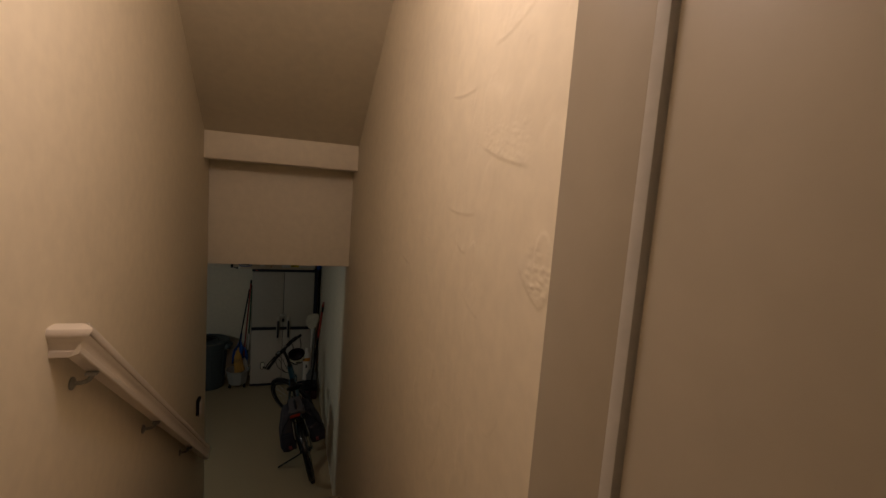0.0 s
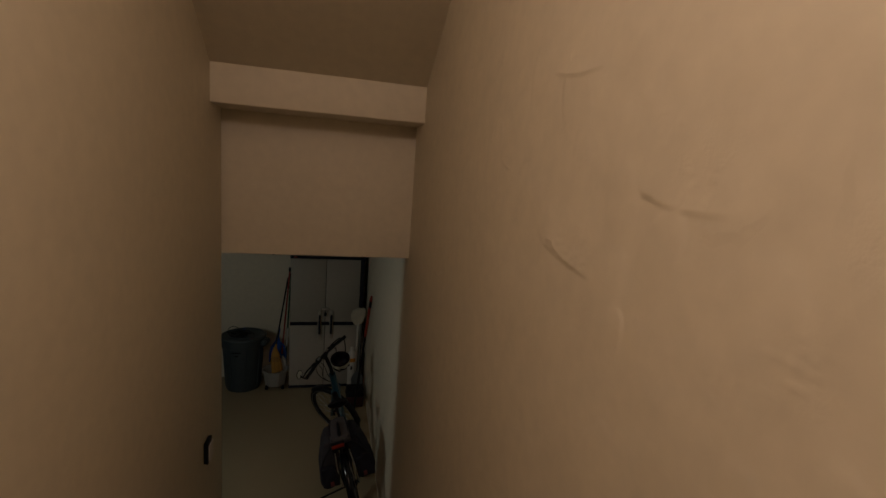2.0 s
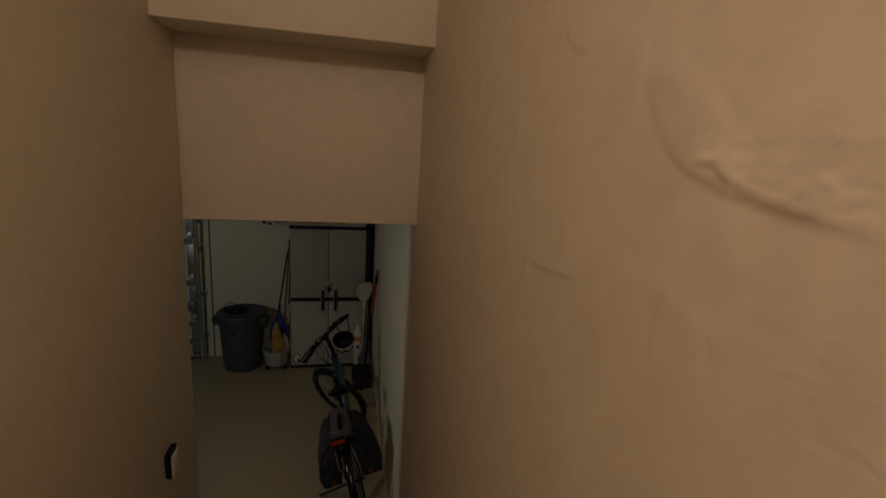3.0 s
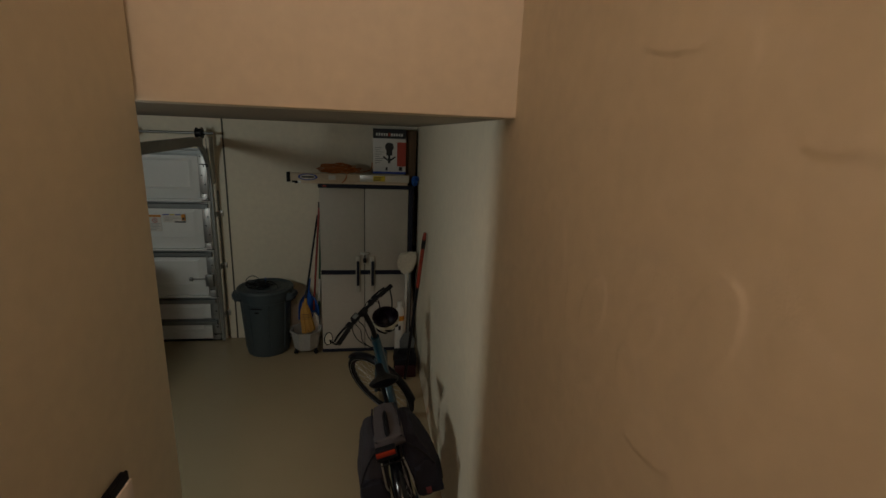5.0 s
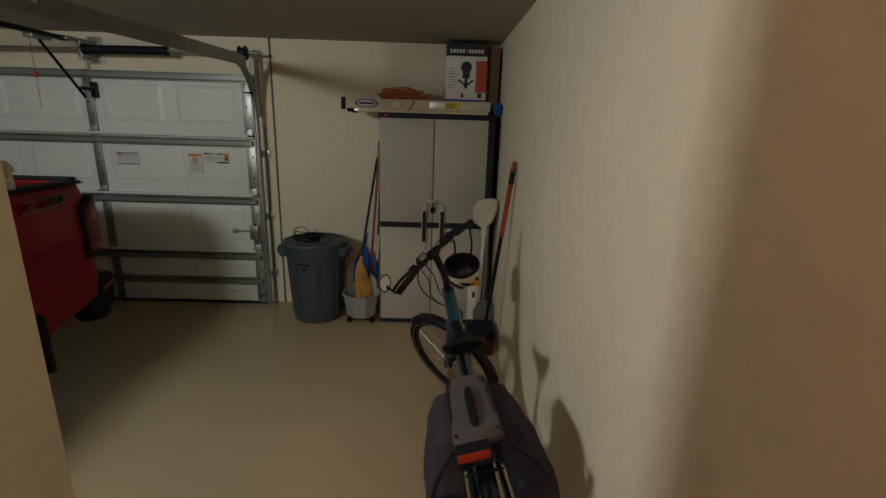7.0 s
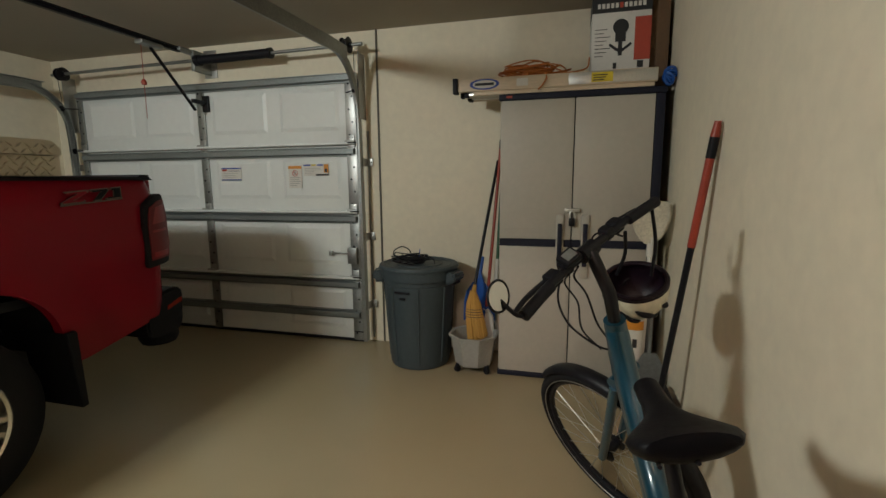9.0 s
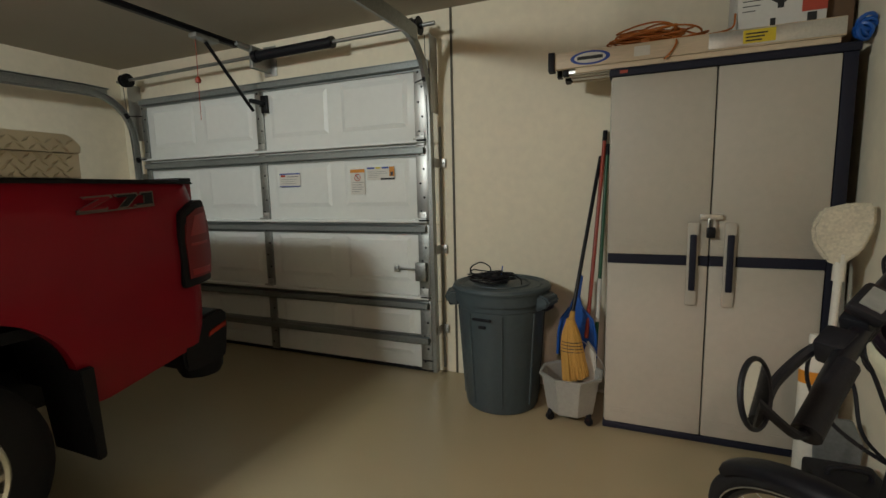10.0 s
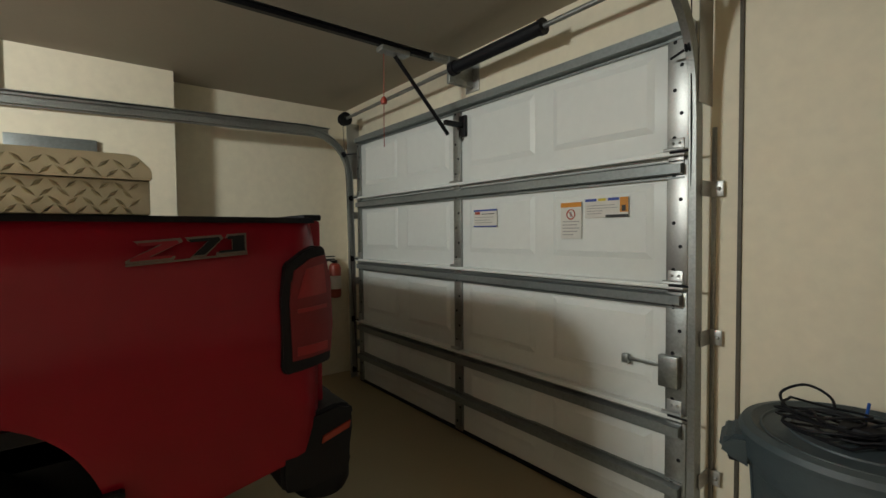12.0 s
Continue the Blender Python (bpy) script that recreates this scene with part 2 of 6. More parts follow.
def mesh_of(name, bm, mat, smooth=None):
    bmesh.ops.recalc_face_normals(bm, faces=bm.faces)
    me = bpy.data.meshes.new(name)
    bm.to_mesh(me)
    bm.free()
    for m in mat if isinstance(mat, (list, tuple)) else [mat]:
        me.materials.append(m)
    if smooth is not None:
        me.polygons.foreach_set("use_smooth", [True] * len(me.polygons))
        me.set_sharp_from_angle(angle=radians(smooth))
    return me


def part(name, bm, mat, parent, label="", smooth=35):
    ob = new(name, mesh_of(name, bm, mat, smooth))
    ob.parent = parent
    ob.matrix_parent_inverse = INVERSE.get(parent.name, IDENT)
    return tagged(ob, label)


def single(name, bm, mat, label="", category="", group="", kind="", smooth=35):
    return tagged(new(name, mesh_of(name, bm, mat, smooth)), label, category, group, kind)


def box(x0, x1, y0, y1, z0, z1, bevel=0.0, bm=None, seg=2):
    out = bm or bmesh.new()
    b = bmesh.new()
    bmesh.ops.create_cube(b, size=1, matrix=Matrix.LocRotScale(((x0 + x1) / 2, (y0 + y1) / 2, (z0 + z1) / 2), None, (abs(x1 - x0), abs(y1 - y0), abs(z1 - z0))))
    if bevel:
        bmesh.ops.bevel(b, geom=b.edges, offset=bevel, segments=seg, affect="EDGES", profile=0.5)
    join(out, b)
    return out


def join(out, b, m=None):
    """Adds the mesh b, turned by m, to out."""
    if m is not None:
        bmesh.ops.transform(b, matrix=m, verts=b.verts)
    b.verts.index_update()
    vs = [out.verts.new(v.co) for v in b.verts]
    for f in b.faces:
        nf = out.faces.new([vs[v.index] for v in f.verts])
        nf.material_index = f.material_index
    b.free()
    return out


def tube(pts, r, seg=10, bm=None, closed=False, taper=None):
    """A round bar along points; taper gives a radius for each point."""
    out = bm or bmesh.new()
    pts = [Vector(p) for p in pts]
    n = len(pts)
    rings = []
    up = None
    for i, p in enumerate(pts):
        a, c = pts[i - 1 if i or closed else 0], pts[(i + 1) % n if i < n - 1 or closed else n - 1]
        d = (c - a).normalized()
        if up is None:
            up = d.orthogonal().normalized()
        up = (up - d * up.dot(d)).normalized()
        side = d.cross(up)
        rad = taper[i] if taper else r
        rings.append([out.verts.new(p + rad * (math.cos(t) * up + math.sin(t) * side)) for t in [2 * math.pi * k / seg for k in range(seg)]])
    for i in range(n if closed else n - 1):
        a, b = rings[i], rings[(i + 1) % n]
        for k in range(seg):
            out.faces.new((a[k], a[(k + 1) % seg], b[(k + 1) % seg], b[k]))
    if not closed:
        out.faces.new(rings[0][::-1])
        out.faces.new(rings[-1])
    return out


def curve(pts, steps=8):
    """Catmull-Rom points through pts."""
    pts = [Vector(p) for p in pts]
    q = [2 * pts[0] - pts[1]] + pts + [2 * pts[-1] - pts[-2]]
    out = []
    for i in range(1, len(q) - 2):
        for s in range(steps):
            t = s / steps
            a, b, c, d = q[i - 1], q[i], q[i + 1], q[i + 2]
            out.append(0.5 * (2 * b + (c - a) * t + (2 * a - 5 * b + 4 * c - d) * t * t + (3 * b - a - 3 * c + d) * t**3))
    return out + [pts[-1]]


def lathe(profile, seg=32, m=None, bm=None):
    """Turns (radius, height) pairs round the z axis."""
    out = bm or bmesh.new()
    b = bmesh.new()
    rings = []
    for r, z in profile:
        if r < 1e-6:
            rings.append([b.verts.new((0, 0, z))])
        else:
            rings.append([b.verts.new((r * math.cos(2 * math.pi * k / seg), r * math.sin(2 * math.pi * k / seg), z)) for k in range(seg)])
    for a, c in zip(rings, rings[1:]):
        for k in range(seg):
            f = [a[k % len(a)], a[(k + 1) % len(a)], c[(k + 1) % len(c)], c[k % len(c)]]
            f = list(dict.fromkeys(f))
            if len(f) > 2:
                b.faces.new(f)
    return join(out, b, m)


def prism(outline, axis, a, b, bm=None, bevel=0.0):
    """A polygon pushed along an axis from a to b; outline in the two other axes, in order x, y, z."""
    out = bm or bmesh.new()
    w = bmesh.new()

    def at(p, v):
        c = list(p)
        c.insert("xyz".index(axis), v)
        return c

    lo, hi = [w.verts.new(at(p, a)) for p in outline], [w.verts.new(at(p, b)) for p in outline]
    n = len(outline)
    for k in range(n):
        w.faces.new((lo[k], lo[(k + 1) % n], hi[(k + 1) % n], hi[k]))
    w.faces.new(lo[::-1])
    w.faces.new(hi)
    if bevel:
        bmesh.ops.bevel(w, geom=w.edges, offset=bevel, segments=2, affect="EDGES")
    return join(out, w)


def sweep(section, p0, p1, up=(0, 0, 1), bm=None):
    """A closed section of (across, up) pairs drawn straight from p0 to p1."""
    out = bm or bmesh.new()
    p0, p1 = Vector(p0), Vector(p1)
    d = (p1 - p0).normalized()
    side = d.cross(Vector(up)).normalized()
    u = side.cross(d)
    ends = [[out.verts.new(p + side * a + u * c) for a, c in section] for p in (p0, p1)]
    n = len(section)
    for k in range(n):
        out.faces.new((ends[0][k], ends[0][(k + 1) % n], ends[1][(k + 1) % n], ends[1][k]))
    out.faces.new(ends[0][::-1])
    out.faces.new(ends[1])
    return out


def ball(c, r, bm=None, seg=16):
    r = r if isinstance(r, (tuple, list)) else (r, r, r)
    out = bm or bmesh.new()
    b = bmesh.new()
    bmesh.ops.create_uvsphere(b, u_segments=seg, v_segments=seg // 2, radius=1, matrix=Matrix.LocRotScale(c, None, r))
    return join(out, b)


def torus(c, normal, R, r, seg=40, sub=10, bm=None):
    q = Vector((0, 0, 1)).rotation_difference(Vector(normal).normalized())
    pts = [Vector(c) + q @ Vector((R * math.cos(2 * math.pi * k / seg), R * math.sin(2 * math.pi * k / seg), 0)) for k in range(seg)]
    return tube(pts, r, sub, bm, closed=True)


# ---- structure ----
RX = -0.02          # face of the long wall beside the stairs and the bicycle
LX, LX2 = -1.16, -1.27  # stair side and garage side of the wall between stairs and garage
CZ = 2.44           # garage ceiling
BACK = -9.4
HEAD_Y = -3.61

# trowel strokes on the long wall: y and z of the two ends of each lip, and how crumbly the coat above it is
STROKES = [
    (-6.17, 3.46, -6.41, 3.45, 0.0), (-6.50, 3.54, -6.74, 3.59, 0.6), (-6.46, 3.27, -6.76, 3.20, 1.0), (-6.20, 3.08, -6.46, 3.07, 0.2),
    (-6.30, 2.98, -6.40, 2.945, 0.0), (-6.38, 2.83, -6.54, 2.77, 0.15), (-6.74, 2.97, -6.86, 2.88, 0.8), (-6.86, 2.88, -6.93, 3.0, 0.5), (-6.86, 3.33, -7.08, 3.30, 0.2), (-6.99, 2.945, -7.06, 2.94, 0.4), (-5.86, 2.98, -6.06, 2.95, 0.1),
    (-5.57, 2.85, -5.71, 2.81, 0.0), (-5.50, 3.24, -5.72, 3.21, 0.25), (-5.11, 2.63, -5.33, 2.65, 0.0), (-5.51, 2.85, -5.75, 2.80, 1.0),
    (-5.18, 3.06, -5.29, 3.01, 0.0), (-4.34, 2.53, -4.51, 2.51, 0.0), (-4.67, 2.38, -4.75, 2.38, 0.0), (-4.44, 1.85, -4.59, 1.87, 0.3),
]
CRUMBS = [(-5.47, 2.67, 0.09), (-5.74, 2.66, 0.15), (-6.83, 2.96, 0.07), (-7.03, 3.02, 0.09), (-6.09, 2.74, 0.06), (-5.92, 3.10, 0.06), (-6.18, 2.80, 0.07)]  # y, z and size of crumbly patches
SHIELDS = [(-5.84, 2.71, 0.07), (-5.22, 2.70, 0.075), (-4.60, 2.13, 0.09), (-4.27, 2.03, 0.09), (-6.45, 2.94, 0.06)]  # y, z and size of broad soft pads


def smooth_step(a, lo, hi):
    t = np.clip((a - lo) / (hi - lo), 0, 1)
    return t * t * (3 - 2 * t)


def trowelled(ys, zs, seed, pads, soft):
    """Heights of a hand-trowelled coat over a grid: soft leaf-shaped pads, sharp stroke lips and crumbs."""
    rs = np.random.RandomState(seed)
    Y, Z = np.meshgrid(ys, zs, indexing="ij")
    h = np.zeros(Y.shape)

    def window(y, z, reach):
        i0, i1 = np.searchsorted(ys, (y - reach, y + reach))
        j0, j1 = np.searchsorted(zs, (z - reach, z + reach))
        return slice(i0, i1), slice(j0, j1)

    def leaf(y, z, size, ang, high, lipped):
        w = window(y, z, size * 1.5)
        u = (Y[w] - y) * math.cos(ang) + (Z[w] - z) * math.sin(ang)
        v = (Z[w] - z) * math.cos(ang) - (Y[w] - y) * math.sin(ang)
        r = np.sqrt((u / size) ** 2 + (v / (0.55 * size)) ** 2)
        edge = 0.06 + (1 - lipped) * 0.5
        h[w] = np.maximum(h[w], high * smooth_step(1 - r, 0, edge) * (0.35 + 0.65 * smooth_step(u, -0.9 * size, 0.8 * size)))

    for _ in range(pads):
        leaf(rs.uniform(ys[0], ys[-1]), rs.uniform(zs[0], zs[-1]), rs.uniform(0.05, 0.15), math.pi / 2 + rs.uniform(-0.9, 0.9), rs.uniform(0.0007, 0.0020) * soft, rs.uniform(0.1, 0.85))
    for y, z, size in SHIELDS:
        leaf(y, z, size, math.pi / 2 + 0.35, 0.0023, 0.9)
    grain = rs.uniform(-1, 1, h.shape)
    grain = (grain + np.roll(grain, 1, 0) + np.roll(grain, 2, 0)) / 2.4
    h += 0.0006 * soft * np.maximum(grain - 0.1, 0) * smooth_step(h, 0.0014, 0.0022)
    for y0, z0, y1, z1, crumbs in STROKES:
        length = math.hypot(y1 - y0, z1 - z0)
        cy, cz, ang = (y0 + y1) / 2, (z0 + z1) / 2, math.atan2(z1 - z0, y1 - y0)
        if abs(ang) > math.pi / 2:
            ang -= math.copysign(math.pi, ang)
        w = window(cy, cz, length * 0.6 + 0.16)
        u = ((Y[w] - cy) * math.cos(ang) + (Z[w] - cz) * math.sin(ang)) / (length / 2)
        v = (Z[w] - cz) * math.cos(ang) - (Y[w] - cy) * math.sin(ang) - 0.012 * (u * u - 0.4)
        span = smooth_step(1.1 - np.abs(u), 0, 0.45)
        h[w] += 0.0022 * span * smooth_step(v, -0.002, 0.004) * np.exp(-np.maximum(v, 0) / 0.03)
        h[w] += crumbs * 0.0018 * np.maximum(grain[w], -0.1) * span * smooth_step(v, -0.01, 0.02) * smooth_step(0.14 - v, 0, 0.10)
    spots = CRUMBS + [(rs.uniform(ys[0], ys[-1]), rs.uniform(zs[0], zs[-1]), rs.uniform(0.02, 0.06)) for _ in range(pads // 4)]
    for y, z, size in spots:
        w = window(y, z, size)
        h[w] += 0.0014 * soft * np.maximum(grain[w] - 0.12, 0) * smooth_step(size - np.hypot(Y[w] - y, Z[w] - z), 0, 0.7 * size)
    return h


def relief_wall():
    """The long wall: a slab with the trowelled coat as its face."""
    verts, faces = [], []
    slab_ = box(RX + 0.0002, 0.14, BACK, 0.0, -0.1, 4.6)
    slab_.verts.index_update()
    verts += [tuple(v.co) for v in slab_.verts]
    faces += [tuple(v.index for v in f.verts) for f in slab_.faces]
    slab_.free()
    for y0, y1, z0, z1, seed, pads, soft, step in ((-7.18, -3.5, 1.0, 4.0, 3, 420, 1.0, 0.0052), (-3.5, -0.2, 0.002, 2.435, 8, 150, 0.45, 0.01)):
        ys, zs = np.arange(y0, y1 + 0.001, step), np.arange(z0, z1, step)
        h = trowelled(ys, zs, seed, pads, soft)
        if soft < 1:
            h *= smooth_step(ys, -3.5, -3.3)[:, None]
        else:
            h *= smooth_step(-ys, 3.5, 3.7)[:, None]
        base = len(verts)
        ny, nz = len(ys), len(zs)
        grid = np.stack((RX - h, np.repeat(ys[:, None], nz, 1), np.repeat(zs[None, :], ny, 0)), -1).reshape(-1, 3)
        verts += grid.tolist()
        i = (np.arange(ny - 1)[:, None] * nz + np.arange(nz - 1)[None, :]).reshape(-1) + base
        faces += np.stack((i, i + 1, i + nz + 1, i + nz), -1).tolist()
    me = bpy.data.meshes.new("wall_east")
    me.from_pydata(verts, [], faces)
    me.materials.append(WALL)
    me.polygons.foreach_set("use_smooth", [True] * len(me.polygons))
    me.set_sharp_from_angle(angle=radians(60))
    me.update()
    return me


tagged(new("wall_east", relief_wall()), "cream painted wall with hand-trowelled relief", "wall", kind="structure")
single("wall_stair", box(LX2, LX, BACK, -3.632, 0, 4.6, 0.006), WALL_SMOOTH, "cream painted wall between stairs and garage", "wall", kind="structure")
DX0, DX1, DZ = -4.95, -2.19, 2.13
nw = box(-5.45, DX0, 0, 0.16, -0.1, CZ + 0.1)
box(DX1, 0.14, 0, 0.16, -0.1, CZ + 0.1, bm=nw)
box(DX0, DX1, 0, 0.16, DZ, CZ + 0.1, bm=nw)
single("wall_north", nw, WALL_SMOOTH, "cream painted wall round the garage door", "wall", kind="structure")
single("wall_west", box(-5.45, -5.3, BACK, 0, -0.1, CZ + 0.1), WALL_SMOOTH, "cream painted garage side wall", "wall", kind="structure")
single("wall_pier", box(-5.3, -5.05, BACK, -1.427, 0, CZ), WALL_SMOOTH, "thick cream wall part standing out beside the truck", "wall", kind="structure")
# unseen wall; its brown is chosen to weaken the garage's bounce light
single("wall_south", box(-5.45, 0.14, BACK - 0.15, BACK, -0.1, 4.6), CARPET, "unseen end wall, brown to soak up bounced light", "wall", kind="structure")
single("floor", box(-5.5, 0.2, BACK, 0.3, -0.12, 0), FLOOR, "beige coated garage floor with a soft gloss", "floor", kind="structure")
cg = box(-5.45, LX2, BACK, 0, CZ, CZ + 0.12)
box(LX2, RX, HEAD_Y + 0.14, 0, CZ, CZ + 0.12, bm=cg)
single("ceiling", cg, CEIL, "matt cream garage ceiling, darkened to cut bounced light", "ceiling", kind="structure")
single("wall_header", box(LX - 0.05, RX + 0.05, HEAD_Y, HEAD_Y + 0.14, CZ, 3.29, 0.006), WALL_SMOOTH, "cream wall above the opening into the garage", "wall", kind="structure")
single("beam", box(LX - 0.05, RX + 0.05, -3.876, HEAD_Y + 0.14, 3.285, 3.49, 0.008), WALL_SMOOTH, "cream plastered beam under the sloping ceiling", "beam", kind="structure")
single("ceiling_slope", prism([(-3.876, 3.488), (-5.25, 4.4), (BACK, 4.4), (BACK, 4.55), (-5.2, 4.55), (-3.6, 3.49)], "x", LX, RX), WALL_SMOOTH, "sloping cream ceiling over the stairs", "ceiling", kind="structure")
tb = prism([(BACK, 0.0), (BACK, 1.8)] + [p for k in range(10) for p in ((-6.07 + 0.28 * k, 1.8 - 0.18 * k), (-6.07 + 0.28 * k, 1.62 - 0.18 * k))], "x", LX, RX)
stairs = thing("stairs", (-0.58, -3.55, 0), "beige carpeted straight stairs down to the garage", "stairs", kind="structure")
part("landing_and_steps", tb, CARPET, stairs)
single("trim_door_side", box(-2.036, -2.021, -0.008, 0, 0, CZ, 0.002), CONDUIT, "thin dark conduit strip running up the wall", "conduit", kind="structure")

# sliding closet doors beside the landing
cd = thing("closet_door", (-0.14, -7.65, 1.8), "tan sliding closet door with a metal edge strip beside the landing", "door", kind="structure")
part("edge_strip", prism([(-0.206, -7.354), (-0.2125, -7.350), (-0.2145, -7.341), (-0.2125, -7.332), (-0.206, -7.328), (-0.13, -7.328), (-0.13, -7.354)], "z", 1.805, 3.85), STRIP, cd, "grey metal edge strip")
part("leaf", box(-0.206, -0.13, -7.588, -7.354, 1.805, 3.85, 0.003), DOORPAINT, cd)
part("edge_strip", box(-0.222, -0.13, -7.61, -7.588, 1.805, 3.85, 0.004), STRIP, cd, "grey metal edge strip")
part("leaf", box(-0.20, -0.13, -8.4, -7.61, 1.805, 3.85, 0.003), DOORPAINT, cd)
part("jamb", box(-0.208, RX - 0.001, -7.328, -7.182, 1.8, 3.9, 0.004), DOORPAINT, cd)

# ---- stair fittings ----
hr = thing("handrail", (-1.06, -4.9, 1.7), "white painted wooden handrail on metal wall brackets", "handrail")
HALFSEC = [(0.026, -0.046), (0.030, -0.043), (0.030, -0.028), (0.025, -0.024), (0.026, -0.012), (0.031, -0.002), (0.038, 0.006), (0.038, 0.012), (0.044, 0.014), (0.048, 0.020), (0.048, 0.032), (0.042, 0.039), (0.030, 0.042)]
SEC = [(0.68 * a, c) for a, c in HALFSEC] + [(-0.68 * a, c) for a, c in HALFSEC[::-1]]
RB, RC = Vector((-1.10, -6.215, 2.645)), Vector((-1.10, -3.95, 0.98))
RA = Vector((LX, -6.215, 2.645))


def mitred(p0, p1, cut0, cut1):
    """The rail's section drawn from p0 to p1, its ends cut by planes of the given normals."""
    b = bmesh.new()
    d = (p1 - p0).normalized()
    side = d.cross(Vector((0, 0, 1))).normalized()
    u = side.cross(d)
    ends = []
    for p, nrm in ((p0, cut0), (p1, cut1)):
        ends.append([b.verts.new(p + side * a + u * c - d * ((side * a + u * c).dot(nrm) / d.dot(nrm))) for a, c in SEC])
    k = len(SEC)
    for i in range(k):
        b.faces.new((ends[0][i], ends[0][(i + 1) % k], ends[1][(i + 1) % k], ends[1][i]))
    b.faces.new(ends[0][::-1])
    b.faces.new(ends[1])
    return b


D1, D2 = (RB - RA).normalized(), (RC - RB).normalized()
part("rail", mitred(RB, RC, (D1 + D2).normalized(), Vector((0, 1, 0))), TRIM, hr)
part("rail_return", mitred(RA, RB, D1, (D1 + D2).normalized()), TRIM, hr, "moulded return to the wall")
for y in (-6.10, -5.38, -4.6):
    z = RB.z + (y - RB.y) * (RC.z - RB.z) / (RC.y - RB.y)
    b = tube(curve([(LX + 0.005, y, z - 0.09), (LX + 0.03, y, z - 0.088), (-1.112, y, z - 0.078), (-1.10, y, z - 0.05)], 5), 0.007, 8)
    lathe([(0, 0), (0.02, 0), (0.02, 0.005), (0.011, 0.010), (0, 0.010)], 16, Matrix.Translation((LX, y, z - 0.09)) @ Matrix.Rotation(radians(90), 4, "Y"), b)
    box(-1.115, -1.085, y - 0.03, y + 0.03, z - 0.056, z - 0.048, bm=b)
    part("bracket", b, GALV, hr, "dull metal wall bracket")

sw = thing("wall_switch", (LX, -4.01, 1.40), "cream wall switch plate with a raised black rim", "switch")
part("back_box", box(LX, LX + 0.012, -4.055, -3.965, 1.34, 1.46, 0.003), BLACK, sw)
part("rim", prism([(-4.055, 1.335), (-3.965, 1.335), (-3.965, 1.465), (-4.055, 1.465)], "x", LX + 0.012, LX + 0.022, bevel=0.003), BLACK, sw)
part("face", box(LX + 0.0222, LX + 0.03, -4.045, -3.968, 1.345, 1.44, 0.003), TRIM, sw, "cream switch face")

gl = thing("ceiling_light", (GARAGE_LAMP[0], GARAGE_LAMP[1], CZ), "round ceiling lamp holder with a lit bulb", "lamp")
part("holder", lathe([(0, 0), (0.06, 0), (0.055, -0.02), (0.025, -0.03), (0, -0.03)], 24, Matrix.Translation((GARAGE_LAMP[0], GARAGE_LAMP[1], CZ))), WHITEP, gl)
sl = thing("stair_light", (STAIR_LAMP[0], STAIR_LAMP[1], 4.4), "round ceiling lamp holder over the landing", "lamp")
part("holder", lathe([(0, 0), (0.07, 0), (0.065, -0.02), (0.03, -0.04), (0, -0.04)], 24, Matrix.Translation((STAIR_LAMP[0], STAIR_LAMP[1], 4.4))), WHITEP, sl)

# ---- garage door and its gear ----
gd = thing("garage_door", (-3.56, -0.05, 0), "white steel sectional garage door with grey struts, closed", "garage door", kind="structure")
FY = -0.05   # inner face of the door
GL, GR = -4.96, -2.19
SH = 2.13 / 4


def raised(bm, x0, x1, z0, z1, y, depth, slope):
    """A pressed panel standing out of the sheet towards the room, with sloping sides."""
    a = [bm.verts.new(p) for p in ((x0, y, z0), (x1, y, z0), (x1, y, z1), (x0, y, z1))]
    b = [bm.verts.new(p) for p in ((x0 + slope, y - depth, z0 + slope), (x1 - slope, y - depth, z0 + slope), (x1 - slope, y - depth, z1 - slope), (x0 + slope, y - depth, z1 - slope))]
    for k in range(4):
        bm.faces.new((a[k], a[(k + 1) % 4], b[(k + 1) % 4], b[k]))
    bm.faces.new(b)


for k in range(4):
    z0 = 0.012 + k * SH
    sec = part("section", box(GL, GR, FY, FY + 0.04, z0, z0 + SH - 0.004, 0.004), GDOOR, gd)
    for j in range(4):
        half = (GL + 0.06, -3.645) if j < 2 else (-3.565, GR - 0.085)
        w = (half[1] - half[0]) / 2
        x0 = half[0] + (j % 2) * w + 0.06
        b = bmesh.new()
        raised(b, x0, x0 + w - 0.12, z0 + 0.10, z0 + SH - 0.11, FY - 0.0005, 0.0085, 0.03)
        part("pressed_panel", b, GDOOR, sec, smooth=12)
    # lip along the top of the section
    if k < 3:
        part("section_lip", box(GL, GR, FY - 0.05, FY, z0 + SH - 0.012, z0 + SH + 0.006, 0.002), GDOOR, gd)
STRUT = [(0, -0.036), (-0.02, -0.036), (-0.02, -0.03), (-0.006, -0.03), (-0.006, -0.024), (-0.05, -0.018), (-0.05, 0.018), (-0.006, 0.024), (-0.006, 0.03), (-0.02, 0.03), (-0.02, 0.036), (0, 0.036)]
for z in (2.095, 1.546, 1.02, 0.486, 0.235):
    part("strut", prism([(FY - 0.002 + a, z + c) for a, c in STRUT], "x", GL + 0.03, GR - 0.015), STRUTM, gd, "grey steel strut")
